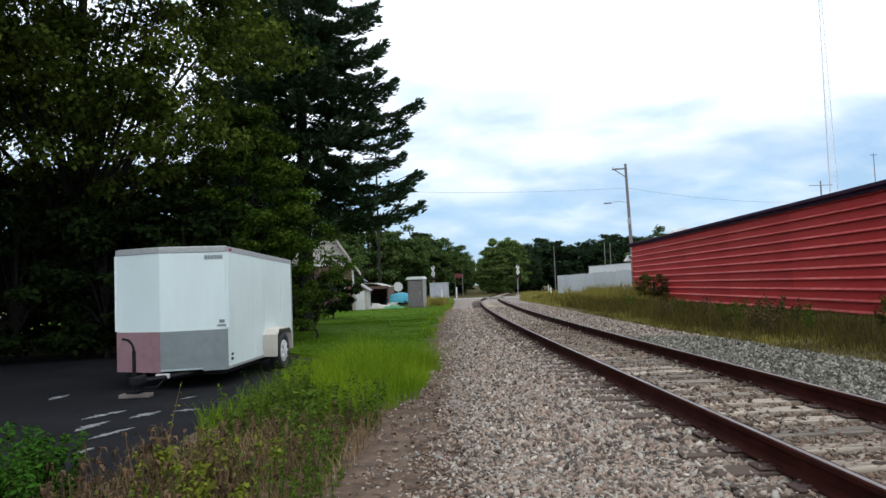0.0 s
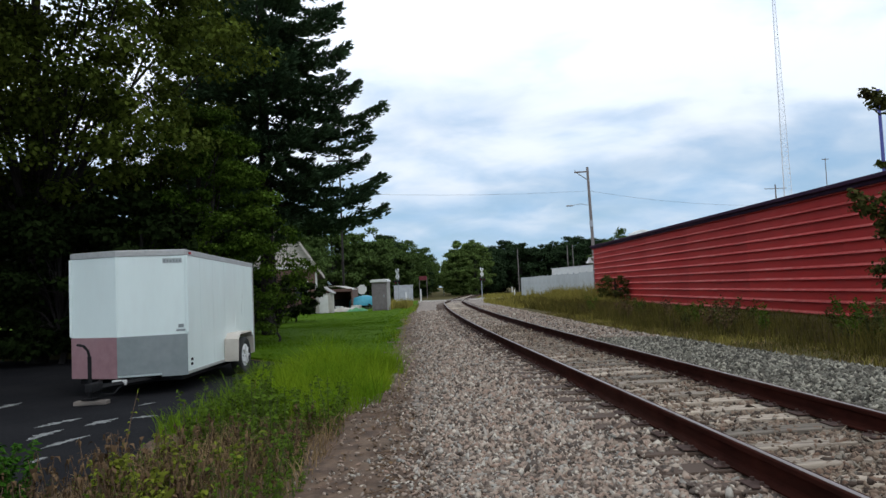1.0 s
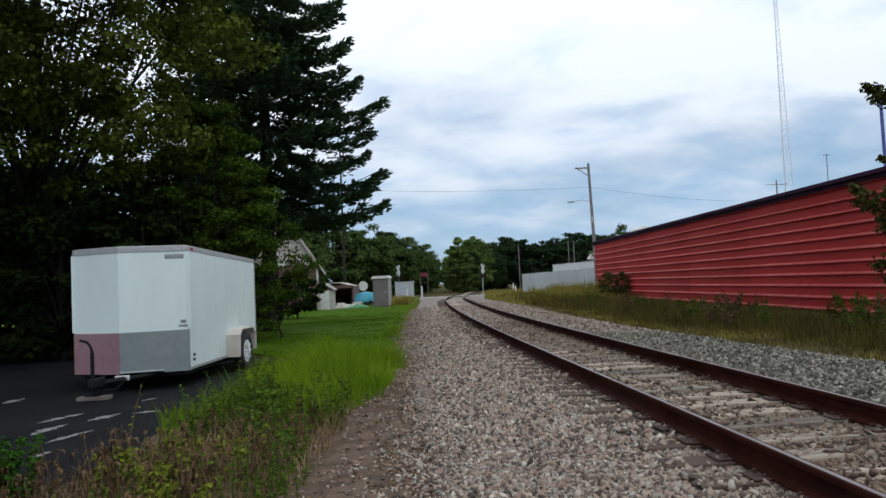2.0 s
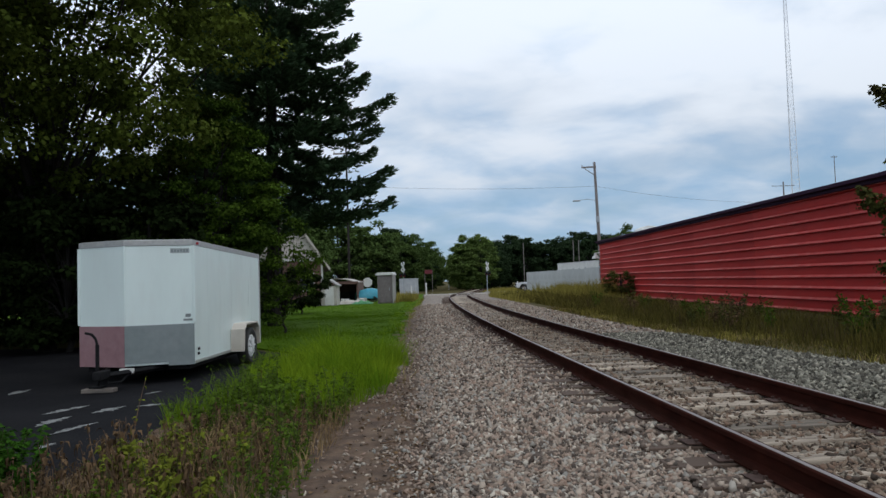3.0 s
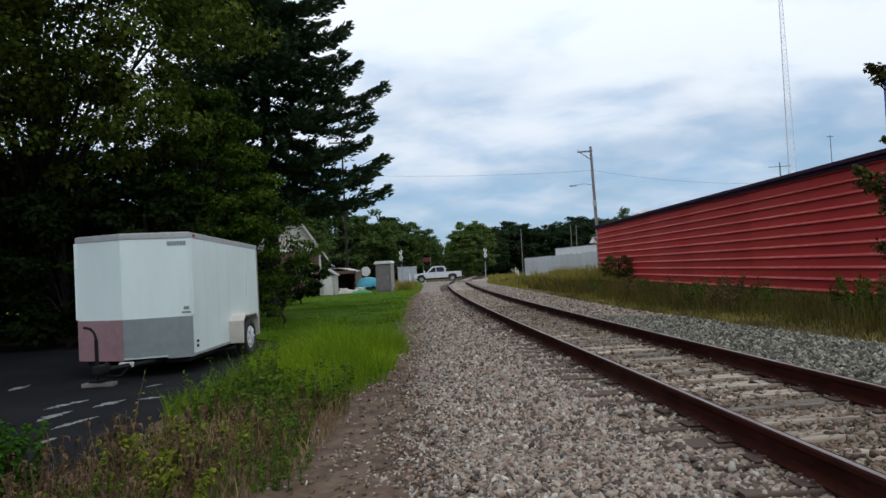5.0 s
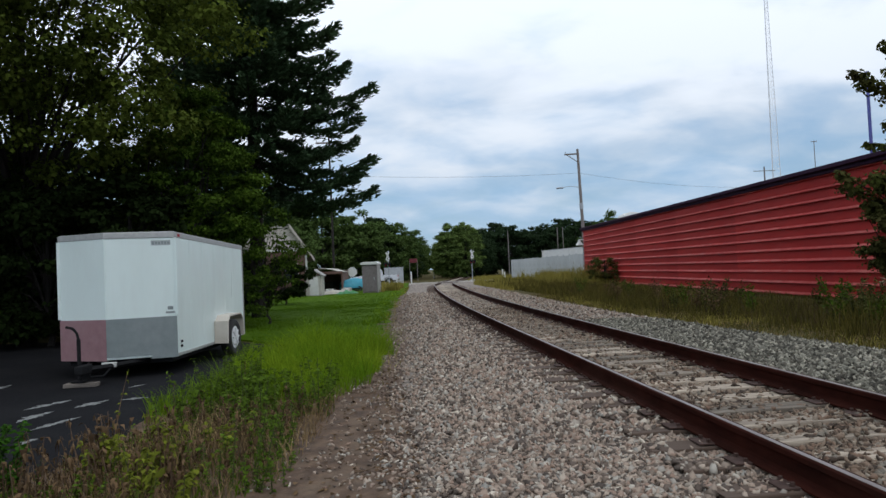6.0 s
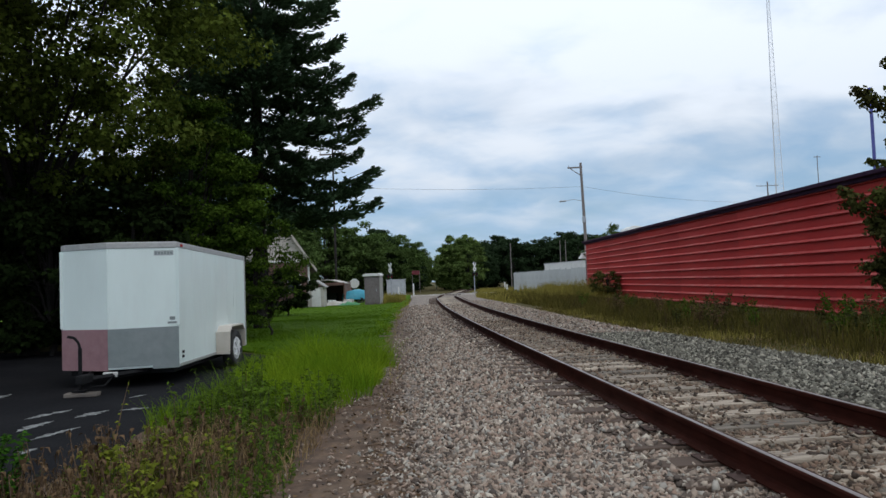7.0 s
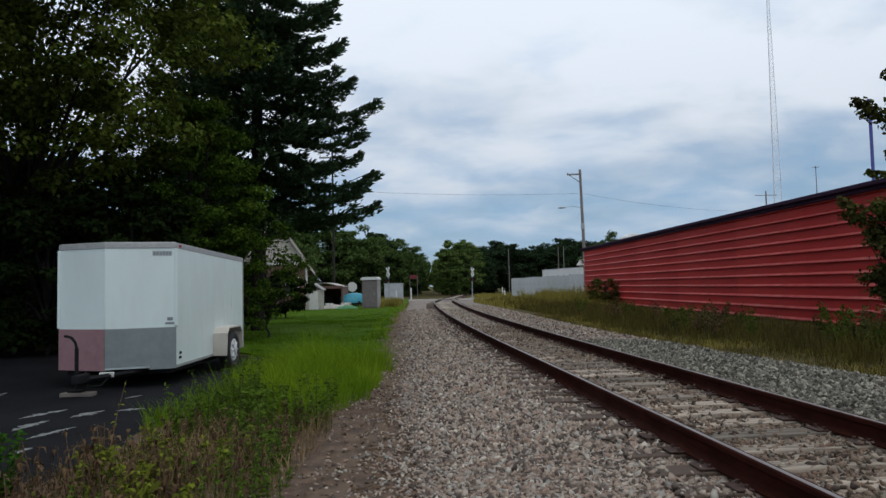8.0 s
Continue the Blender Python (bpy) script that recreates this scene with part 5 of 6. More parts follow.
def broadleaf(name, x, y, trunk_h, r_trunk, crown, clumps, per, leaf, material, seed, label, holes=0.0, category="tree", extra=()):
    """crown: centre (dx, dy, z) and radii; clumps of leaves lie in its outer part."""
    rng = rs(seed)
    t = thing(name, pose(x, y, land(x, y) - 0.05), label, category)
    c, r = np.array(crown[:3], float), np.array(crown[3:], float)
    d = rng.normal(size=(clumps, 3))
    d /= np.linalg.norm(d, axis=1, keepdims=True)
    q = rng.uniform(0.35, 1.0, (clumps, 1)) ** 0.6
    cc = c + d * q * r
    cc[:, 2] = np.maximum(cc[:, 2], 0.5)
    if holes:
        cc = cc[[noise.noise((a * 0.42, b * 0.42, e * 0.5 + seed)) < holes for a, b, e in cc]]
        clumps = len(cc)
    cr = r.mean() * rng.uniform(0.17, 0.3, (clumps, 1)) * (60 / clumps) ** 0.3 * np.array([1.0, 1.0, 0.45])
    if extra:
        cc = np.concatenate([cc, np.array([e[:3] for e in extra])])
        cr = np.concatenate([cr, np.array([[e[3], e[3], e[3] * 0.6] for e in extra])])
    bm = bmesh.new()
    limb(bm, [(0, 0, 0), (0.06, 0.04, trunk_h * 0.4), (-0.05, 0.08, trunk_h * 0.75), (0.0, 0.0, trunk_h)], r_trunk, r_trunk * 0.62, 10)
    limb(bm, [(0, 0, trunk_h), tuple(c * np.array([0.3, 0.3, 1.0])), tuple(c + np.array([0, 0, r[2] * 0.6]))], r_trunk * 0.62, 0.05, 8)
    pick = rng.choice(clumps, min(clumps, 26), replace=False)
    limbs_to(bm, (0, 0, trunk_h * 0.95), [tuple(cc[i]) for i in pick], r_trunk * 0.28, rng)
    limbs_to(bm, (0, 0, trunk_h * 0.95), [tuple(e[:3]) for e in extra], r_trunk * 0.1, rng)
    part("trunk", bm, "bark", t)
    p, o = clump_points(cc, cr, per, rng)
    v, f = leaves(p, o, leaf, rng, KITE, 0.7, 0.9)
    tris_ob("crown", v, f, material, t)
    return t


def conifer(name, x, y, h, radius, z_low, seed, label, density=1.0, whorl=8, long=()):
    """Whorls of drooping boughs with upturned tips; short needle sprays along each."""
    rng = rs(seed)
    t = thing(name, pose(x, y, land(x, y) - 0.05), label, "tree")
    bm = bmesh.new()
    limb(bm, [(0, 0, 0), (0.03, 0, h * 0.5), (0, 0, h)], 0.28, 0.03, 10)
    sets = []
    z = z_low
    boughs = bmesh.new()

    def bough(a, zb, ln, dens):
        s = np.linspace(0.12, 1, 16)
        zz = zb - 0.25 * ln * np.sin(s * 2.0) + 0.12 * ln * s ** 4
        axis = np.c_[np.cos(a) * ln * s, np.sin(a) * ln * s, zz]
        limb(boughs, [tuple(axis[j]) for j in (0, 5, 10, 15)], 0.035, 0.008, 4)
        # side twigs with needles, in tufts that hang a little
        k = int(330 * ln / 3 * dens) + 50
        w = rng.uniform(0.08, 1, k) ** 0.8
        ax = np.stack([np.interp(w, s, axis[:, j]) for j in range(3)], 1)
        side = np.array([-np.sin(a), np.cos(a), 0])
        off = rng.uniform(-1, 1, k) * (0.20 * ln * (1.10 - w) ** 0.55)
        p = ax + side * off[:, None] + np.array([np.cos(a), np.sin(a), 0]) * (np.abs(off) * 0.55)[:, None]
        p[:, 2] += -0.2 * np.abs(off) + rng.normal(size=k) * 0.05 - np.abs(rng.normal(size=k)) * 0.10 * np.sin(w * 19 + a * 7) ** 2
        sets.append((p, side[None] * np.sign(off)[:, None] * 0.75 + np.array([np.cos(a), np.sin(a), 0.35])[None]))
    for turn, zb, ln in long:
        bough(radians(turn), zb, ln, density * 1.7)
    while z < h - 0.3:
        u = (z - z_low) / (h - z_low)
        reach = (radius * (1 - u) ** 0.6 + 0.25) * (0.72 + 0.28 * min(1.0, u / 0.12))
        for i in range(whorl):
            bough(rng.uniform(0, 2 * np.pi), z + rng.normal() * 0.15, reach * rng.uniform(0.5, 1.15), density * (1.0 if z < 13.5 else 0.5))
        z += 0.46 * rng.uniform(0.8, 1.25) * (1 + 0.2 * u)
    p = np.concatenate([q[0] for q in sets])
    d = np.concatenate([q[1] for q in sets])
    d += rng.normal(size=d.shape) * 0.35
    d /= np.linalg.norm(d, axis=1, keepdims=True)
    k = len(p)
    pr = []
    for roll in (0.0, 2.0):
        h3 = np.cross(d, np.array([0.1, 0.05, 1.0]) + rng.normal(size=d.shape) * 0.35)
        h3 /= np.linalg.norm(h3, axis=1, keepdims=True)
        if roll:
            h3 = np.cross(d, h3)
        ln = rng.uniform(0.10, 0.25, (k, 1))
        wd = ln * 0.17
        v = np.stack([p, p + d * ln * 0.4 + h3 * wd, p + d * ln, p + d * ln * 0.4 - h3 * wd], 1)
        pr.append((v.reshape(-1, 3), (np.arange(k)[:, None, None] * 4 + np.array([(0, 1, 2), (0, 2, 3)])[None]).reshape(-1, 3)))
    part("trunk", bm, "bark", t)
    tagged(part("bough", boughs, "bark", t), kind="stuff")
    v, f = join_arrays(pr)
    tris_ob("needles", v, f, "fir_needle", t)
    return t


def shed_tree():
    """A lanky young tree: bare lower limbs, leaves in loose sprays along the outer part of each branch."""
    rng = rs(71)
    t = thing("small_tree", pose(9.55, 12.9, land(9.5, 12.9) - 0.05), "lanky small tree with loose leafy sprays beside the red shed", "tree")
    bm = bmesh.new()
    limb(bm, [(0, 0, 0), (0.05, 0, 1.5), (-0.06, 0.03, 3.2), (-0.1, 0, 5.6)], 0.085, 0.02, 8)
    # from the trunk at z0 to a tip, with the spread of the spray
    branches = [(3.6, (-1.62, -0.1, 4.72), 0.17), (3.5, (-1.3, 0.2, 4.62), 0.2), (3.8, (-0.95, -0.15, 4.72), 0.2), (4.3, (-0.95, 0.0, 5.25), 0.15), (4.4, (-0.6, 0.2, 5.3), 0.2),
                (3.0, (-0.95, 0.0, 3.75), 0.18), (2.8, (-0.75, 0.1, 3.55), 0.2), (3.2, (-0.7, -0.2, 4.2), 0.18), (2.9, (-1.34, 0.1, 3.38), 0.06),
                (1.5, (-2.0, -0.1, 2.85), 0.15), (1.4, (-1.75, 0.2, 2.62), 0.2), (1.6, (-1.4, -0.2, 2.75), 0.24), (1.2, (-1.3, 0.1, 2.3), 0.26), (1.8, (-1.0, -0.2, 2.9), 0.26),
                (1.0, (-1.25, -0.1, 1.9), 0.26), (1.1, (-0.9, -0.3, 2.35), 0.28), (0.8, (-1.2, 0.1, 1.5), 0.27), (2.0, (-0.6, -0.1, 3.2), 0.25), (0.9, (-0.8, -0.3, 1.75), 0.3)]
    branches += [(z, (rng.uniform(0.2, 0.9), rng.uniform(-0.9, 0.9), z + rng.uniform(0.6, 1.2)), 0.3) for z in np.linspace(1.0, 4.6, 12)]
    pts, out = [], []
    for z, tip, spread in branches:
        a, b = np.array((0.0, 0.0, z)), np.array(tip)
        sag = np.array((0, 0, 0.12))
        path = [tuple(a + (b - a) * u + sag * math.sin(math.pi * u)) for u in (0, 0.3, 0.6, 0.85, 1.0)]
        limb(bm, path, 0.022, 0.005, 5)
        k = int(150 + 900 * spread)
        u = 1.0 - rng.uniform(0, 1, k) ** 1.4 * 0.75
        c = a + (b - a) * u[:, None] + sag * np.sin(np.pi * u)[:, None]
        d = rng.normal(size=(k, 3))
        pts.append(c + d * np.array([0.55, 0.55, 0.42]) * spread * (1.15 - 0.6 * u)[:, None])
        out.append(d)
    part("trunk", bm, "bark", t)
    v, f = leaves(np.concatenate(pts), np.concatenate(out), 0.085, rng, LEAF, 0.6, 0.5)
    tris_ob("crown", v, f, "bush_leaf", t)


def build_trees():
    conifer("fir_tree", -6.25, 24.5, 22.0, 3.2, 4.3, 21, "tall dark fir with drooping layered boughs", 1.15, 9,
            [(-8, 8.45, 4.35), (6, 7.9, 3.6), (-15, 7.3, 4.0), (-2, 6.6, 3.6), (-12, 5.95, 4.35), (4, 5.5, 3.7), (-20, 5.45, 4.15), (-6, 4.9, 4.25), (-25, 4.6, 3.95), (-40, 4.7, 3.6), (-22, 9.3, 3.3), (-12, 10.2, 3.0), (-30, 11.3, 3.0), (5, 9.4, 3.4), (-4, 10.6, 3.15), (-10, 11.5, 2.95), (4, 12.2, 2.85), (-8, 13.0, 2.75), (-2, 13.9, 2.55), (-14, 8.9, 3.5), (-62, 4.0, 3.2), (-80, 4.6, 3.0), (-100, 5.4, 3.0), (-70, 6.2, 3.0), (-92, 7.2, 2.8), (-78, 8.2, 2.7), (-105, 9.0, 2.6), (-68, 10.0, 2.6), (-90, 11.0, 2.5)])
    conifer("fir_tree", -9.4, 27.0, 17.5, 1.9, 2.2, 22, "tall dark fir behind the broadleaf trees", 0.5)
    broadleaf("maple_tree", -10.0, 17.0, 3.0, 0.26, (0.5, -0.5, 8.8, 5.5, 4.6, 4.9), 290, 290, 0.118, "maple_leaf", 31, "large spreading maple with dense green crown over the driveway", extra=[(0.2, -1.5, 7.0, 0.9), (1.3, -1.2, 7.4, 0.8), (-0.8, -1.6, 7.6, 0.9), (0.6, -2.0, 8.0, 0.9), (1.9, -1.0, 8.2, 0.8), (-0.2, -2.2, 8.6, 0.9), (2.6, -2.0, 6.8, 0.9), (3.3, -1.8, 7.5, 0.8), (2.9, -1.6, 5.9, 0.8), (3.9, -1.5, 6.7, 0.7), (2.1, -2.2, 7.7, 0.8)])
    broadleaf("maple_tree", -15.5, 15.5, 3.2, 0.28, (0.6, 0, 8.6, 5.4, 4.6, 4.8), 220, 250, 0.135, "maple_leaf", 37, "large maple with dense green crown at the driveway edge")
    # back trees, their leaves coloured near black in place of shade
    broadleaf("maple_tree", -25.0, 17.0, 3.0, 0.28, (0, 0, 4.5, 6.0, 5.0, 4.5), 120, 200, 0.24, "shaded_leaf", 35, "broadleaf tree with shade-dark leaves at the back of the driveway")
    broadleaf("maple_tree", -14.0, 27.0, 3.0, 0.28, (0, 0, 3.8, 6.0, 4.0, 3.4), 120, 200, 0.24, "shaded_leaf", 36, "broadleaf tree with shade-dark leaves at the back of the driveway")
    # added mostly out of view, so that its crown shades the driveway
    broadleaf("maple_tree", -11.8, 9.0, 3.4, 0.28, (0.9, 0.4, 9.4, 5.4, 5.0, 3.8), 150, 250, 0.17, "maple_leaf", 32, "large maple with dark green crown added mostly out of view to shade the driveway")
    broadleaf("maple_tree", -6.7, 18.9, 2.0, 0.16, (0.1, 0, 3.8, 2.1, 1.9, 3.0), 200, 230, 0.09, "yew_leaf", 33, "young dark green tree behind the trailer")
    broadleaf("maple_tree", -20.0, 22.0, 3.2, 0.28, (0, 0, 4.2, 6.5, 5.0, 3.6), 120, 220, 0.24, "shaded_leaf", 34, "broadleaf tree with shade-dark leaves at the back of the driveway")
    # dark backdrop: shade is put into these leaves; the leftmost stand out of view
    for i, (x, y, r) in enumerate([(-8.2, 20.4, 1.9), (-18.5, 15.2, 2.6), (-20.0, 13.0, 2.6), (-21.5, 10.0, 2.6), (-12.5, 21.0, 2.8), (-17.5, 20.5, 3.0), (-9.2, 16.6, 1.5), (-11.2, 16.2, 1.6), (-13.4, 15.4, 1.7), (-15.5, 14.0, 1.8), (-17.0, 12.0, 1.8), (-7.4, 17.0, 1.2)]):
        broadleaf("shrub", x, y, 0.8, 0.08, (0, 0, 2.1, r, 1.6, 2.5), 80, 260 if y < 17.5 else 150, 0.13 if y < 17.5 else 0.2, "shaded_leaf", 50 + i, "dense shrub with shade-dark leaves at the edge of the driveway", category="shrub")
    broadleaf("shrub", -5.0, 20.6, 0.5, 0.04, (-0.1, 0, 2.2, 1.3, 0.8, 1.7), 75, 42, 0.085, "yew_leaf", 63, "leafy green shrub under the fir", category="shrub")
    # leaf colour darkened for shade before the house, and below under the fir
    broadleaf("shrub", -7.4, 34.0, 0.6, 0.05, (0, 0, 1.3, 1.3, 1.0, 1.3), 40, 260, 0.13, "shaded_leaf", 64, "leafy shrub with shade-dark leaves before the house", category="shrub")
    broadleaf("shrub", -8.0, 25.5, 0.9, 0.07, (0, 0, 1.4, 1.5, 1.3, 1.3), 46, 300, 0.12, "shaded_leaf", 61, "leafy green shrub under the fir", category="shrub")
    broadleaf("shrub", -5.5, 19.4, 0.3, 0.04, (-0.45, 0, 1.1, 1.35, 1.0, 1.2), 100, 75, 0.08, "yew_leaf", 62, "leafy green shrub beside the lawn", category="shrub")
    # beside the red shed
    shed_tree()
    broadleaf("shrub", 10.2, 42.0, 0.4, 0.04, (0, 0, 0.9, 1.1, 0.9, 1.0), 60, 80, 0.08, "bush_leaf", 72, "low dark shrub at the end of the red shed", category="shrub")
    broadleaf("shrub", 8.75, 13.0, 0.6, 0.05, (0.25, 0, 1.45, 0.95, 0.85, 1.6), 75, 220, 0.07, "bush_leaf", 73, "dark reddish-brown shrub with seed heads by the red shed", category="shrub")
    # the far trees: a few built, then copied
    kinds = [
        broadleaf("tree", -19, 120, 2.2, 0.22, (0, 0, 4.6, 4.0, 4.0, 4.7), 130, 120, 0.30, "far_leaf", 81, "round green tree beyond the crossing"),
        broadleaf("tree", 2.9, 128, 2.0, 0.22, (0, 0, 4.7, 3.5, 3.3, 5.5), 160, 130, 0.27, "willow_leaf", 82, "tall pale green tree beside the railway"),
        broadleaf("tree", 11, 150, 2.4, 0.25, (0, 0, 4.6, 4.6, 4.0, 5.0), 120, 110, 0.34, "dark_leaf", 83, "dark green tree in the far wood"),
        broadleaf("tree", 30.3, 118, 2.4, 0.25, (0, 0, 5.4, 4.4, 4.2, 4.8), 130, 130, 0.30, "far_leaf", 84, "broad green tree behind the red shed"),
    ]
    rng = random.Random(4)
    def put(k, x, y, s, g):
        o = copy_thing(kinds[k], pose(x, y, land(x, y) - 0.05, rz=rng.uniform(0, 360)))
        o.scale = (s, s, s * rng.uniform(0.92, 1.06))
        tagged(o, group=g)
    for k, x, y, s in [(0, -12.5, 112, 1.15), (0, -17, 105, 1.25), (0, -24, 108, 1.35), (0, -32, 116, 1.35), (0, -9, 128, 1.1), (0, -6.5, 142, 0.9), (0, -6.0, 165, 0.95), (2, -14, 140, 1.0), (0, -28, 92, 1.0), (2, -38, 100, 1.2), (0, -19, 88, 0.85), (0, -7.5, 190, 1.2), (0, -8.5, 118, 1.0), (0, -6.2, 124, 0.72), (2, -5.4, 131, 0.6), (0, -5.6, 150, 0.85), (0, -5.2, 210, 1.0), (0, -5.0, 240, 1.0), (2, -11.5, 122, 1.05)]:
        put(k, x, y, s * 1.15, "trees beyond the lawn")
    for k, x, y, s in [(1, 5.4, 126, 0.92), (1, 3.6, 150, 1.0), (2, 16, 148, 1.08), (2, 20.5, 152, 1.0), (2, 25, 150, 1.05), (2, 30, 148, 1.1), (2, 35, 152, 1.1), (2, 41, 150, 1.15), (2, 47, 155, 1.0), (2, 54, 152, 1.15), (2, 62, 155, 1.1), (2, 9, 170, 1.15), (1, 3.0, 190, 1.0), (1, 4.0, 230, 1.0), (3, 27.5, 116, 0.82), (3, 42, 122, 1.0), (2, 72, 160, 1.1), (2, 84, 165, 1.1), (2, 29, 160, 1.22), (2, 13, 160, 1.15), (2, 6.5, 158, 1.0), (2, 18.3, 158, 1.0), (2, 22.8, 160, 1.05), (2, 27.5, 158, 1.0), (2, 33, 160, 1.05), (2, 38, 158, 1.1), (2, 10.5, 162, 1.0), (2, 44.5, 160, 1.1), (1, 1.2, 140, 0.75), (1, 2.0, 170, 0.9), (1, 1.6, 210, 0.95), (1, 2.6, 260, 1.2), (2, 7.6, 132, 0.75), (2, 8.4, 142, 0.95)]:
        put(k, x, y, s * 1.04, "trees of the far wood")


# ---------------------------------------------------------------- grass and weeds
def scatter_xy(count, x0, x1, y0, y1, keep, seed):
    rng = rs(seed)
    x, y = rng.uniform(x0, x1, count), rng.uniform(y0, y1, count)
    ok = np.array([keep(a, b) for a, b in zip(x, y)])
    return np.c_[x[ok], y[ok]], rng


def grass(name, count, area, keep, height, width, material, seed, label, lean=0.35, tall=None):
    xy, rng = scatter_xy(count, *area, keep, seed)
    z = np.array([land(a, b) for a, b in xy]) + 0.02
    hs = np.array([height * (0.3 + 0.9 * abs(noise.noise((a * 0.8, b * 0.8, seed))) + 0.7 * max(0.0, 0.35 + noise.noise((a * 0.33, b * 0.33, seed + 5))) + 0.5 * max(0.0, noise.noise((a * 3.1, b * 3.1, seed)))) for a, b in xy])
    if tall:
        hs *= np.array([tall(a, b) for a, b in xy])
    v, f = blades(xy, z, hs, width, rng, lean)
    tagged(tris_ob(name, v, f, material), label, "grass", kind="stuff")


def build_grass():
    nz = noise.noise
    rnd = random.Random(77)

    def left_tall(x, y):
        r = gravel_edge(y, 1) - 0.05 + 0.28 * nz((x, y * 0.8, 2)) + 0.15 * nz((x * 3, y * 3, 2))
        l = -2.9 - 0.02 * (y - 6) - 0.4 * nz((y * 0.5, 3, 1))
        return l < x < r - 0.1 - 0.5 * (1 - smooth(7.4, 9.5, y)) and rnd.random() < smooth(6.6, 8.6, y + 0.8 * nz((x, y, 13))) * (1 - smooth(11.3, 13.2, y + 0.9 * nz((x * 0.8, y * 0.8, 14)))) * (0.35 + smooth(-0.2, 0.2, nz((x * 2.2, y * 1.6, 16))))
    grass("tall_grass", 30000, (-3.6, -0.4, 6.8, 14.0), left_tall, 0.42, 0.004, "grass_bright", 91, "tall bright green grass along the gravel", 0.4)
    grass("tall_grass", 22000, (-3.2, -0.4, 7.5, 13.5), lambda x, y: left_tall(x, y) and x > -2.3, 0.56, 0.004, "grass_bright", 90, "tall bright green grass along the gravel", 0.55)
    grass("lawn_grass", 76000, (-9, -0.8, 11.5, 36), lambda x, y: x < gravel_edge(y, 1) - 0.25 + 0.3 * nz((x, y * 0.8, 7)) and (y > 14.8 or x > -2.8) and x > -0.33 * y + 1, 0.07, 0.006, "grass_short", 92, "short mown lawn grass")
    grass("lawn_grass", 17000, (-12, -1.2, 36, 70), lambda x, y: x < gravel_edge(y, 1) - 0.1, 0.08, 0.012, "grass_short", 93, "short mown lawn grass")
    grass("verge_grass", 9000, (-3.0, -0.8, 16, 78), lambda x, y: gravel_edge(y, 1) - 1.0 < x < gravel_edge(y, 1) - 0.12 + 0.35 * nz((x, y * 0.6, 5)) and nz((x * 1.5, y * 0.7, 6)) > -0.1, 0.15, 0.007, "grass_bright", 94, "longer grass at the edge of the gravel")
    grass("cabinet_weeds", 5500, (-4.4, -2.7, 46.6, 58), lambda x, y: nz((x * 0.8, y * 0.5, 6)) > -0.1, 0.75, 0.014, "grass_straw", 95, "tall straw-green weeds round the control cabinet")
    # foreground: dry stalks among soil
    def fore(x, y):
        return -3.0 + 0.1 * (y - 4) < x < -1.05 - 0.25 * smooth(5, 3, y) and nz((x * 1.3, y * 1.3, 9)) > -0.35
    grass("dry_grass", 8500, (-3.2, -0.8, 2.6, 7.4), fore, 0.22, 0.0035, "grass_dry", 96, "dry brown grass stalks beside the driveway", 0.5)
    grass("green_grass", 4200, (-3.2, -0.8, 2.6, 8.4), lambda x, y: fore(x, y) and nz((x, y, 12)) > 0.0, 0.2, 0.005, "grass_short", 97, "green grass among the dry stalks", 0.5)
    grass("dry_grass", 1800, (-1.7, -0.6, 3, 11), lambda x, y: nz((x * 2, y * 2, 4)) > 0.1 and x < gravel_edge(y, 1) + 0.15, 0.16, 0.004, "grass_dry", 98, "sparse dry grass on the bare soil", 0.7)
    grass("dry_grass", 5000, (-2.6, -0.5, 7, 60), lambda x, y: abs(x - gravel_edge(y, 1) + 0.12 - 0.25 * nz((x, y * 0.7, 15))) < 0.16, 0.2, 0.005, "grass_straw", 99, "yellowed grass along the gravel edge", 0.6)
    grass("tall_weeds", 9000, (6.8, 10.6, 42, 62), lambda x, y: nz((x * 0.7, y * 0.4, 17)) > -0.15, 1.15, 0.016, "grass_straw", 106, "tall straw-green weeds before the metal fence", 0.3)

    # leaf litter and twigs on the bare soil
    lr = rs(120)
    ly = lr.uniform(3.0, 9.5, 900)
    lx = np.array([soil_r(b) for b in ly]) - np.abs(lr.normal(size=900)) * 0.55 - 0.1
    lp = np.c_[lx, ly, [soil_z(a, b) + 0.008 for a, b in zip(lx, ly)]]
    v, f = leaves(lp, np.tile((0.0, 0.0, 3.0), (900, 1)), 0.032, lr, LEAF, 0.9, 1.0)
    tagged(tris_ob("leaf_litter", v, f, "dry_leaf"), "dry leaf litter scattered on the bare soil", "leaf litter", kind="stuff")
    for i in range(16):
        y = lr.uniform(3.6, 8.0)
        x, a, ln = soil_r(y) - lr.uniform(0.1, 0.9), lr.uniform(0, 3.14), lr.uniform(0.08, 0.3)
        bm = bmesh.new()
        limb(bm, [(-ln / 2, 0, 0), (0, lr.normal() * 0.02, 0.004), (ln / 2, 0, 0)], 0.006, 0.003, 5)
        o = tagged(part("twig", bm, "dead_stem"), "dry brown twig lying on the bare soil", "twig", "twigs on the soil")
        o.matrix_basis = pose(x, y, soil_z(x, y) + 0.008, rz=math.degrees(a))

    # right of the track, against the shed
    def right_edge(y):
        return gravel_edge(y, 2)

    def low(x, y):
        return 1 - 0.75 * smooth(7.6, 9.4, x)

    def right(x, y):
        return right_edge(y) + 0.25 * nz((x, y, 8)) < x < 11.6
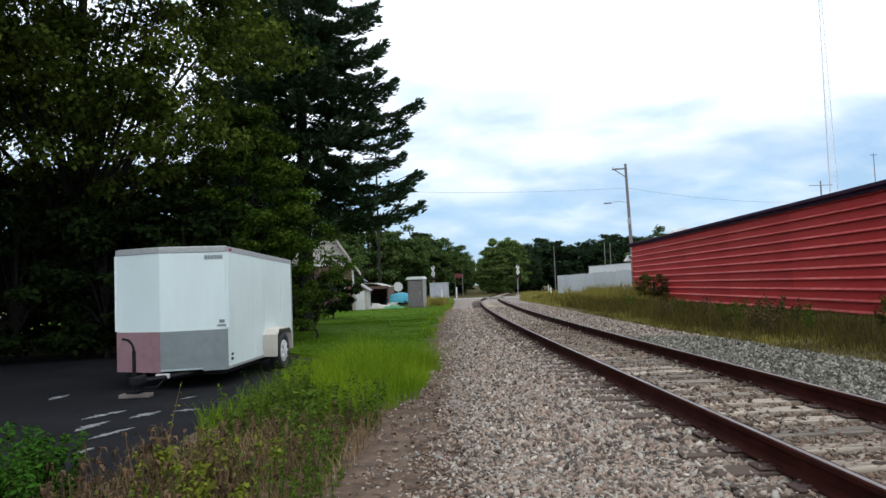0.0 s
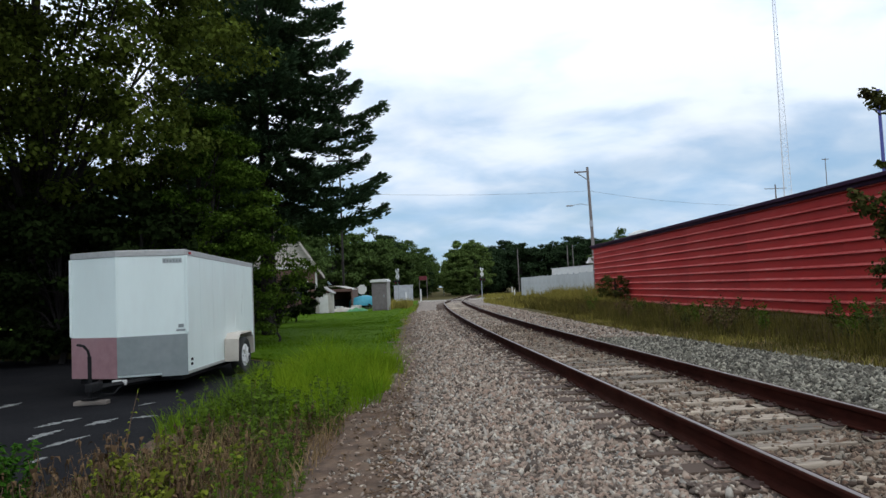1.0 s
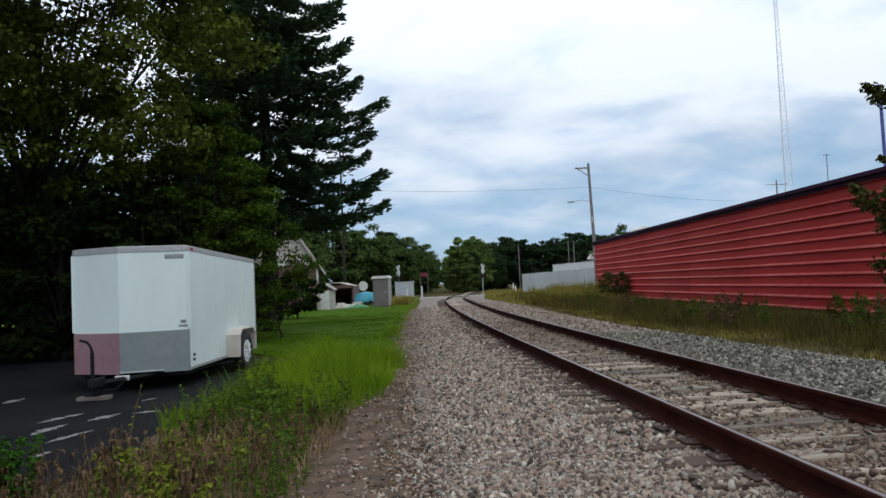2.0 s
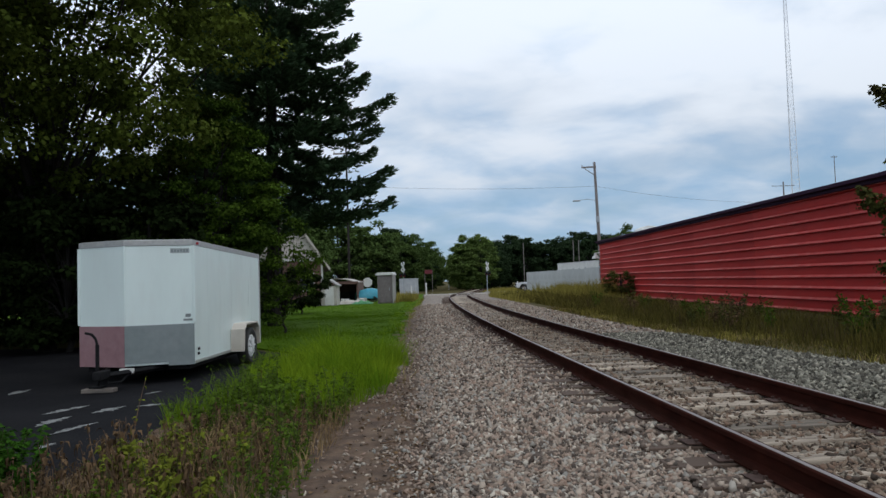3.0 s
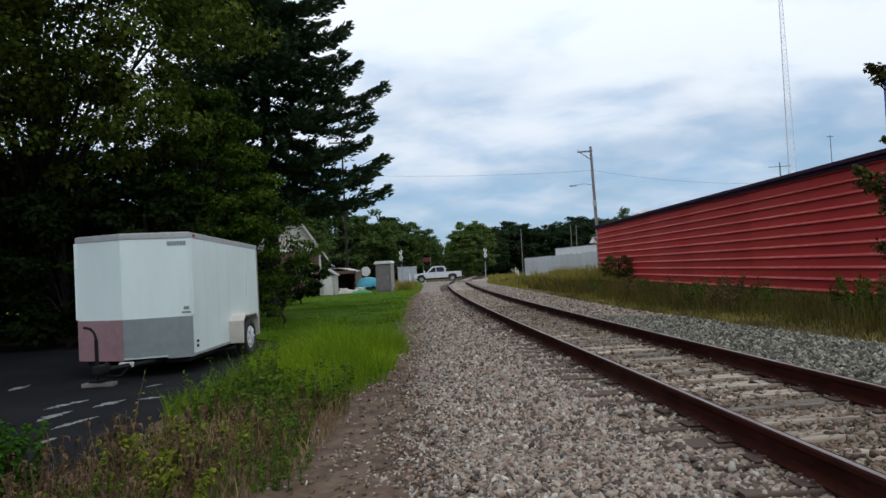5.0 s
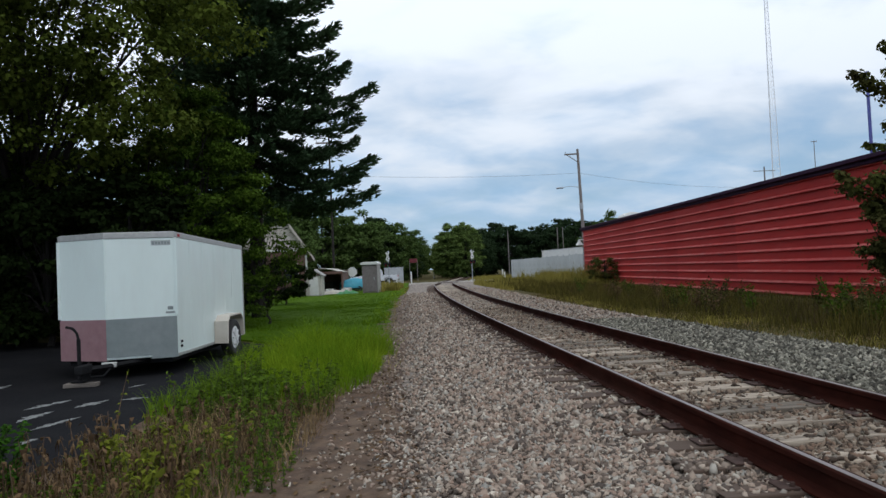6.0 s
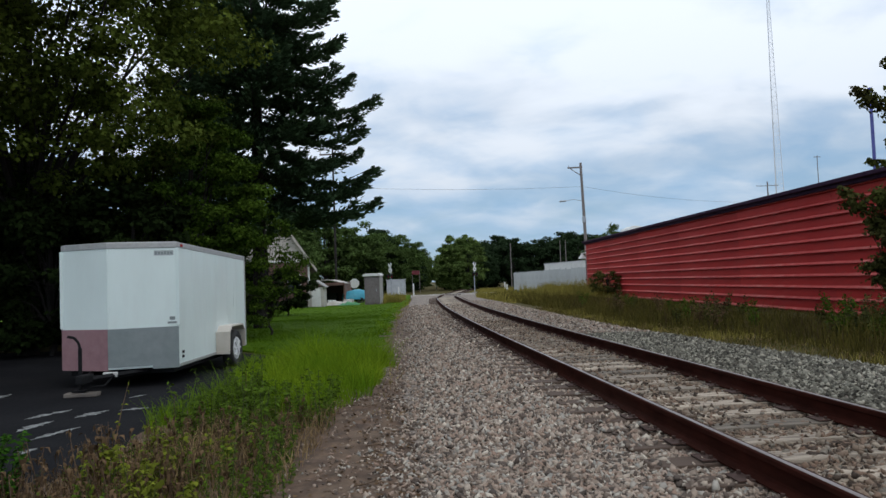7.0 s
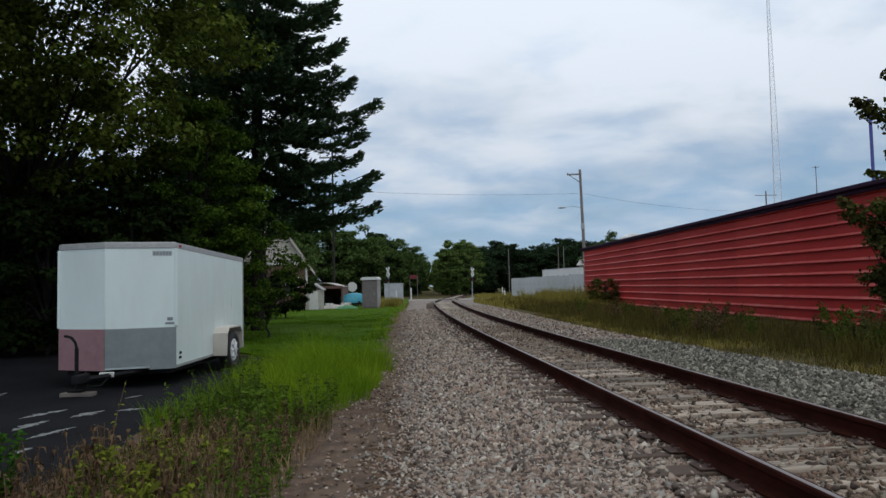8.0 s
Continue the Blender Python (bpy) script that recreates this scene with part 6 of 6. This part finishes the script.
    grass("tall_weeds", 34000, (4, 11.6, 8, 30), lambda x, y: right(x, y) and x > right_edge(y) + 0.6 + 0.8 * nz((x * 0.6, y * 0.6, 3)) and nz((x * 1.3, y * 1.3, 5)) > -0.25, 0.52, 0.006, "grass_olive", 101, "tall olive weeds in front of the red shed", 0.35, low)
    grass("brown_stalks", 9000, (4, 11.6, 8, 34), lambda x, y: right(x, y) and x > right_edge(y) + 0.9 and nz((x * 1.1, y * 1.1, 25)) > -0.05, 0.55, 0.006, "grass_brown", 107, "withered brown stalks among the weeds", 0.35, low)
    grass("verge_grass", 18000, (4, 9.5, 8, 30), lambda x, y: right(x, y) and x < right_edge(y) + 1.7 and nz((x * 0.9, y * 0.5, 19)) > -0.12, 0.17, 0.006, "grass_straw", 102, "straw-coloured grass at the foot of the weeds", 0.6)
    grass("verge_grass", 24000, (4, 9.5, 8, 32), lambda x, y: right_edge(y) - 0.15 + 0.3 * nz((x, y, 8)) < x < right_edge(y) + 1.8, 0.15, 0.006, "grass_olive", 108, "olive grass at the foot of the weeds", 0.6)
    grass("dry_grass", 9000, (4, 9.0, 8, 32), lambda x, y: right_edge(y) - 0.2 + 0.35 * nz((x, y, 8)) < x < right_edge(y) + 1.0, 0.12, 0.005, "grass_dry", 109, "dry trampled grass beside the shoulder stones", 0.9)
    grass("tall_weeds", 26000, (3, 10.7, 30, 60), lambda x, y: right(x, y) and x > right_edge(y) + 0.6, 0.5, 0.013, "grass_olive", 103, "tall olive weeds in front of the red shed", 0.35, low)
    grass("tall_weeds", 15000, (3, 12, 40, 80), lambda x, y: right(x, y) and x > track_x(y) + 2.3, 0.5, 0.016, "grass_straw", 104, "straw-green weeds near the crossing", 0.3)
    grass("tall_weeds", 9000, (4, 14, 90, 125), lambda x, y: abs(x - track_x(y)) > 2.2, 0.4, 0.02, "grass_straw", 105, "straw-green weeds near the crossing", 0.3)

    # leafy weeds, one plant each
    def weed(x, y, h, material, seed, label, leaf=0.05, n=46, group="weeds beside the driveway"):
        rng = rs(seed)
        t = thing("weed", pose(x, y, land(x, y)), label, "weed", group)
        pts, out = [], []
        for s in range(3):
            bm = bmesh.new()
            a = rng.uniform(0, 6.28)
            tip = Vector((math.cos(a) * h * 0.28, math.sin(a) * h * 0.28, h * rng.uniform(0.75, 1.05)))
            limb(bm, [(0, 0, 0), tuple(tip * 0.5 + Vector((0, 0, h * 0.08))), tuple(tip)], 0.006, 0.002, 4)
            part("stem", bm, "bark", t)
            w = rng.uniform(0.25, 1.05, n)
            p = np.array(tip)[None] * w[:, None] + np.array([0, 0, h * 0.16])[None] * (w * (1 - w))[:, None] * 2 + rng.normal(size=(n, 3)) * leaf * 0.9
            pts.append(p)
            out.append(rng.normal(size=(n, 3)))
        v, f = leaves(np.concatenate(pts), np.concatenate(out), leaf * 1.35, rng, LANCE)
        tris_ob("leaves", v, f, material, t)

    def broad_weed(x, y, h, material, seed, label, leaf, stems, n, droop, group="weeds beside the driveway"):
        """Upright stems set with broad leaves that arch outwards and hang by droop."""
        rng = rs(seed)
        t = thing("weed", pose(x, y, land(x, y) + 0.01), label, "weed", group)
        vs = []
        for s in range(stems):
            a = rng.uniform(0, 6.28)
            tip = np.array([math.cos(a) * h * 0.2, math.sin(a) * h * 0.2, h * rng.uniform(0.6, 1.05)])
            foot = rng.normal(size=3) * np.array([0.09, 0.09, 0])
            bm = bmesh.new()
            limb(bm, [tuple(foot), tuple(foot + tip * 0.55 + np.array([0, 0, h * 0.05])), tuple(foot + tip)], 0.005, 0.002, 4)
            part("stem", bm, "dead_stem" if droop > 0.6 else "green_stem", t)
            w = rng.uniform(0.18, 1.02, n)
            p = foot + tip * w[:, None]
            b = rng.uniform(0, 2 * np.pi, n)
            out = np.c_[np.cos(b), np.sin(b), np.zeros(n)]
            side = np.c_[-np.sin(b), np.cos(b), np.zeros(n)] + rng.normal(size=(n, 3)) * 0.35
            ln = leaf * rng.uniform(0.5, 1.35, n)[:, None]
            wd = ln * rng.uniform(0.16, 0.34, n)[:, None] * (0.6 if droop > 0.8 else 1.0)
            up = np.array([0, 0, 1.0])
            d = droop * rng.uniform(0.5, 1.4, n)[:, None]
            mid = p + out * ln * 0.5 + up * ln * (0.3 - 0.35 * d)
            end = p + out * ln * (1 - 0.35 * d) + up * ln * (0.3 - 1.1 * d)
            q = np.stack([p, mid * 0.55 + p * 0.45 - side * wd * 0.75, mid - side * wd - up * wd * 0.3, end, mid + side * wd - up * wd * 0.3, mid * 0.55 + p * 0.45 + side * wd * 0.75, mid + up * wd * 0.25], 1)
            f = np.array([(0, 1, 6), (1, 2, 6), (2, 3, 6), (3, 4, 6), (4, 5, 6), (5, 0, 6)])
            vs.append((q.reshape(-1, 3), (np.arange(n)[:, None, None] * 7 + f[None]).reshape(-1, 3)))
        v, f = join_arrays(vs)
        tris_ob("leaves", v, f, material, t)
    rng = random.Random(12)
    green, brown, lime = "leafy green weed growing beside the driveway", "withered brown weed with hanging leaves beside the driveway", "yellow-green broad-leaved weed beside the driveway"
    # a dense green clump at the edge of the drive
    for i in range(9):
        broad_weed(-2.93 + rng.uniform(-0.25, 0.2), 4.4 + rng.uniform(-0.25, 0.3), rng.uniform(0.45, 0.72), "deep_leaf", 500 + i, "dense deep green weed at the edge of the driveway", 0.05, 5, 95, 0.4)
    # green leafy weeds before the tall grass
    for i in range(34):
        x, y = rng.uniform(-2.35, -1.2), rng.uniform(5.7, 8.0)
        broad_weed(x, y, rng.uniform(0.38, 0.66), "weed_leaf", 520 + i, green, 0.052, 4, 40, 0.45)
    for i in range(9):
        x, y = rng.uniform(-1.5, -1.1), rng.uniform(3.9, 5.6)
        broad_weed(x, y, rng.uniform(0.3, 0.5), "weed_leaf", 560 + i, green, 0.038, 4, 36, 0.45)
    # yellow-green ones among the dead stalks
    for i, (x, y, h) in enumerate([(-2.02, 4.55, 0.42), (-1.88, 4.4, 0.38), (-1.95, 4.8, 0.4), (-2.1, 5.4, 0.42), (-1.55, 5.3, 0.4), (-2.4, 5.0, 0.36), (-1.7, 4.2, 0.34)]):
        broad_weed(x, y, h, "lime_leaf", 580 + i, lime, 0.055, 7, 30, 0.55)
    for i in range(16):
        x, y = rng.uniform(-2.7, -1.35), rng.uniform(3.7, 5.8)
        broad_weed(x, y, rng.uniform(0.2, 0.36), "weed_leaf", 660 + i, green, 0.036, 4, 26, 0.5)
    # withered ones
    for i in range(58):
        x, y = rng.uniform(-2.85, -1.3), rng.uniform(3.7, 6.6)
        broad_weed(x, y, rng.uniform(0.26, 0.5), "dry_leaf", 600 + i, brown, 0.05, 4, 20, 1.1)
    for i in range(26):
        y = rng.uniform(9.5, 30)
        x = min(9.2, gravel_edge(y, 2) + rng.uniform(1.0, 3.4))
        weed(x, y, rng.uniform(0.45, 0.85), ("bush_leaf", "yew_leaf", "dry_leaf")[i % 3], 310 + i, ("dark leafy weed before the red shed", "green leafy weed before the red shed", "withered weed before the red shed")[i % 3], 0.05, 60, "weeds before the red shed")
    # pale flower heads on the shrub by the shed
    fr = rs(400)
    for i in range(16):
        c = np.array([8.45 + fr.uniform(-0.55, 0.7), 12.35 + fr.uniform(-0.1, 0.3), fr.uniform(0.5, 2.0)])
        v, f = leaves(c + fr.normal(size=(22, 3)) * 0.035, fr.normal(size=(22, 3)), 0.035, fr, KITE)
        tagged(tris_ob("flower_head", v, f, "flower"), "pale cream flower head on the dark shrub", "flower", "flower heads by the shed")
    # taller stems that lean out over the drive
    for i, (x, y, h) in enumerate([(-2.35, 6.3, 0.66), (-2.75, 5.9, 0.72), (-1.95, 6.9, 0.74)]):
        broad_weed(x, y, h, "lime_leaf", 290 + i, "tall thin weed leaning out over the driveway", 0.055, 1, 12, 0.7)
    # dark leafy weeds under the small tree, massed to stand in for its shade
    for i in range(22):
        x, y = rng.uniform(7.2, 8.9), rng.uniform(11.8, 13.6)
        broad_weed(x, y, rng.uniform(0.5, 1.0), "bush_leaf", 700 + i, "dark leafy weed standing in for shade under the small tree", 0.08, 3, 40, 0.5, "weeds before the red shed")


# ---------------------------------------------------------------- pickup truck
def build_truck():
    """Origin on the road under the middle; the front looks towards -x."""
    t = thing("pickup_truck", pose(0, 85, -0.28), "silver-white crew-cab pickup truck driving over the crossing", "pickup truck")
    w = 0.98
    lower = [(-2.9, 0.55), (-2.86, 0.95), (-2.7, 1.08), (-1.35, 1.18), (2.88, 1.2), (2.9, 0.6), (2.35, 0.5), (2.3, 0.78), (2.05, 0.95), (1.55, 0.95), (1.3, 0.78), (1.25, 0.45), (-1.4, 0.45), (-1.45, 0.78), (-1.7, 0.95), (-2.2, 0.95), (-2.45, 0.78), (-2.5, 0.5)]
    part("body", prism(lower, "y", -w, w, 0.02), "truck_paint", t)
    cabp = [(-1.35, 1.16), (-0.65, 1.84), (-0.45, 1.9), (0.72, 1.9), (0.92, 1.8), (1.02, 1.16)]
    part("cab", prism(cabp, "y", -w + 0.1, w - 0.1, 0.03), "truck_paint", t)
    for s in (-1, 1):
        y0, y1 = sorted((s * (w - 0.105), s * (w - 0.085)))
        part("side_window", prism([(-1.02, 1.22), (-0.52, 1.76), (-0.2, 1.78), (-0.2, 1.22)], "y", y0, y1), "glass", t)
        part("side_window", prism([(-0.12, 1.22), (-0.12, 1.78), (0.62, 1.78), (0.78, 1.7), (0.86, 1.22)], "y", y0, y1), "glass", t)
        m0, m1 = sorted((s * (w - 0.02), s * (w + 0.16)))
        part("mirror", box(-0.98, -0.84, m0, m1, 1.2, 1.42, 0.03), "black", t)
        part("headlight", box(-2.9, -2.78, *sorted((s * 0.55, s * 0.93)), 0.82, 1.0, 0.02), "chrome", t)
        part("tail_lamp", box(2.84, 2.915, *sorted((s * 0.8, s * 0.97)), 0.8, 1.15, 0.01), "red_lens", t)
        part("sill", box(-1.35, 1.2, *sorted((s * (w - 0.02), s * (w + 0.015))), 0.42, 0.52, 0.01), "black", t)
    part("windscreen", prism([(-1.36, 1.19), (-0.68, 1.83), (-0.66, 1.815), (-1.33, 1.175)], "y", -w + 0.18, w - 0.18), "glass", t)
    part("bed_opening", box(1.1, 2.8, -w + 0.12, w - 0.12, 1.19, 1.206), "black", t)
    part("front_bumper", box(-3.0, -2.85, -w, w, 0.5, 0.72, 0.03), "chrome", t)
    part("grille", box(-2.93, -2.84, -0.52, 0.52, 0.74, 1.0, 0.02), "black", t)
    part("rear_bumper", box(2.88, 3.02, -w, w, 0.5, 0.68, 0.03), "chrome", t)
    part("underbody", box(-2.6, 2.6, -0.7, 0.7, 0.35, 0.55), "black", t)
    wheels = []
    for x in (-1.95, 1.8):
        for s in (-1, 1):
            wh = thing("wheel", pose(x, s * (w - 0.14), 0.4, rz=90), "", "")
            wh.parent = t
            part("tyre", wheel_ring(0.4, 0.24, 0.26), "rubber", wh, smooth=True)
            part("rim", make_rim(0.24, 0.22, s), "chrome", wh)
            wheels.append((wh, x, s))
    return t, wheels


build_ground()
build_gravel()
build_surfaces()
build_trailer()
build_red_building()
build_fence()
build_poles()
build_crossing()
build_yard()
build_trees()
build_grass()
truck, truck_wheels = build_truck()
build_track()
build_stones()


# ---------------------------------------------------------------- what moves
def truck_x(t):
    return 1.55 - 6.1 * (t - 4.5)


def motions():
    rows = []
    for i in range(81):
        t = i * 0.1
        rows.append((t, pose(truck_x(t), 85.0, -0.282, rz=0)))
    walk(truck, rows)
    for wh, x, s in truck_wheels:
        walk(wh, [(i * 0.1, Matrix.Translation((x, s * 0.84, 0.4)) @ pose(0, 0, 0, 0, -math.degrees(6.1 * 0.1 * i / 0.4), 0) @ pose(0, 0, 0, rz=90)) for i in range(81)])


motions()
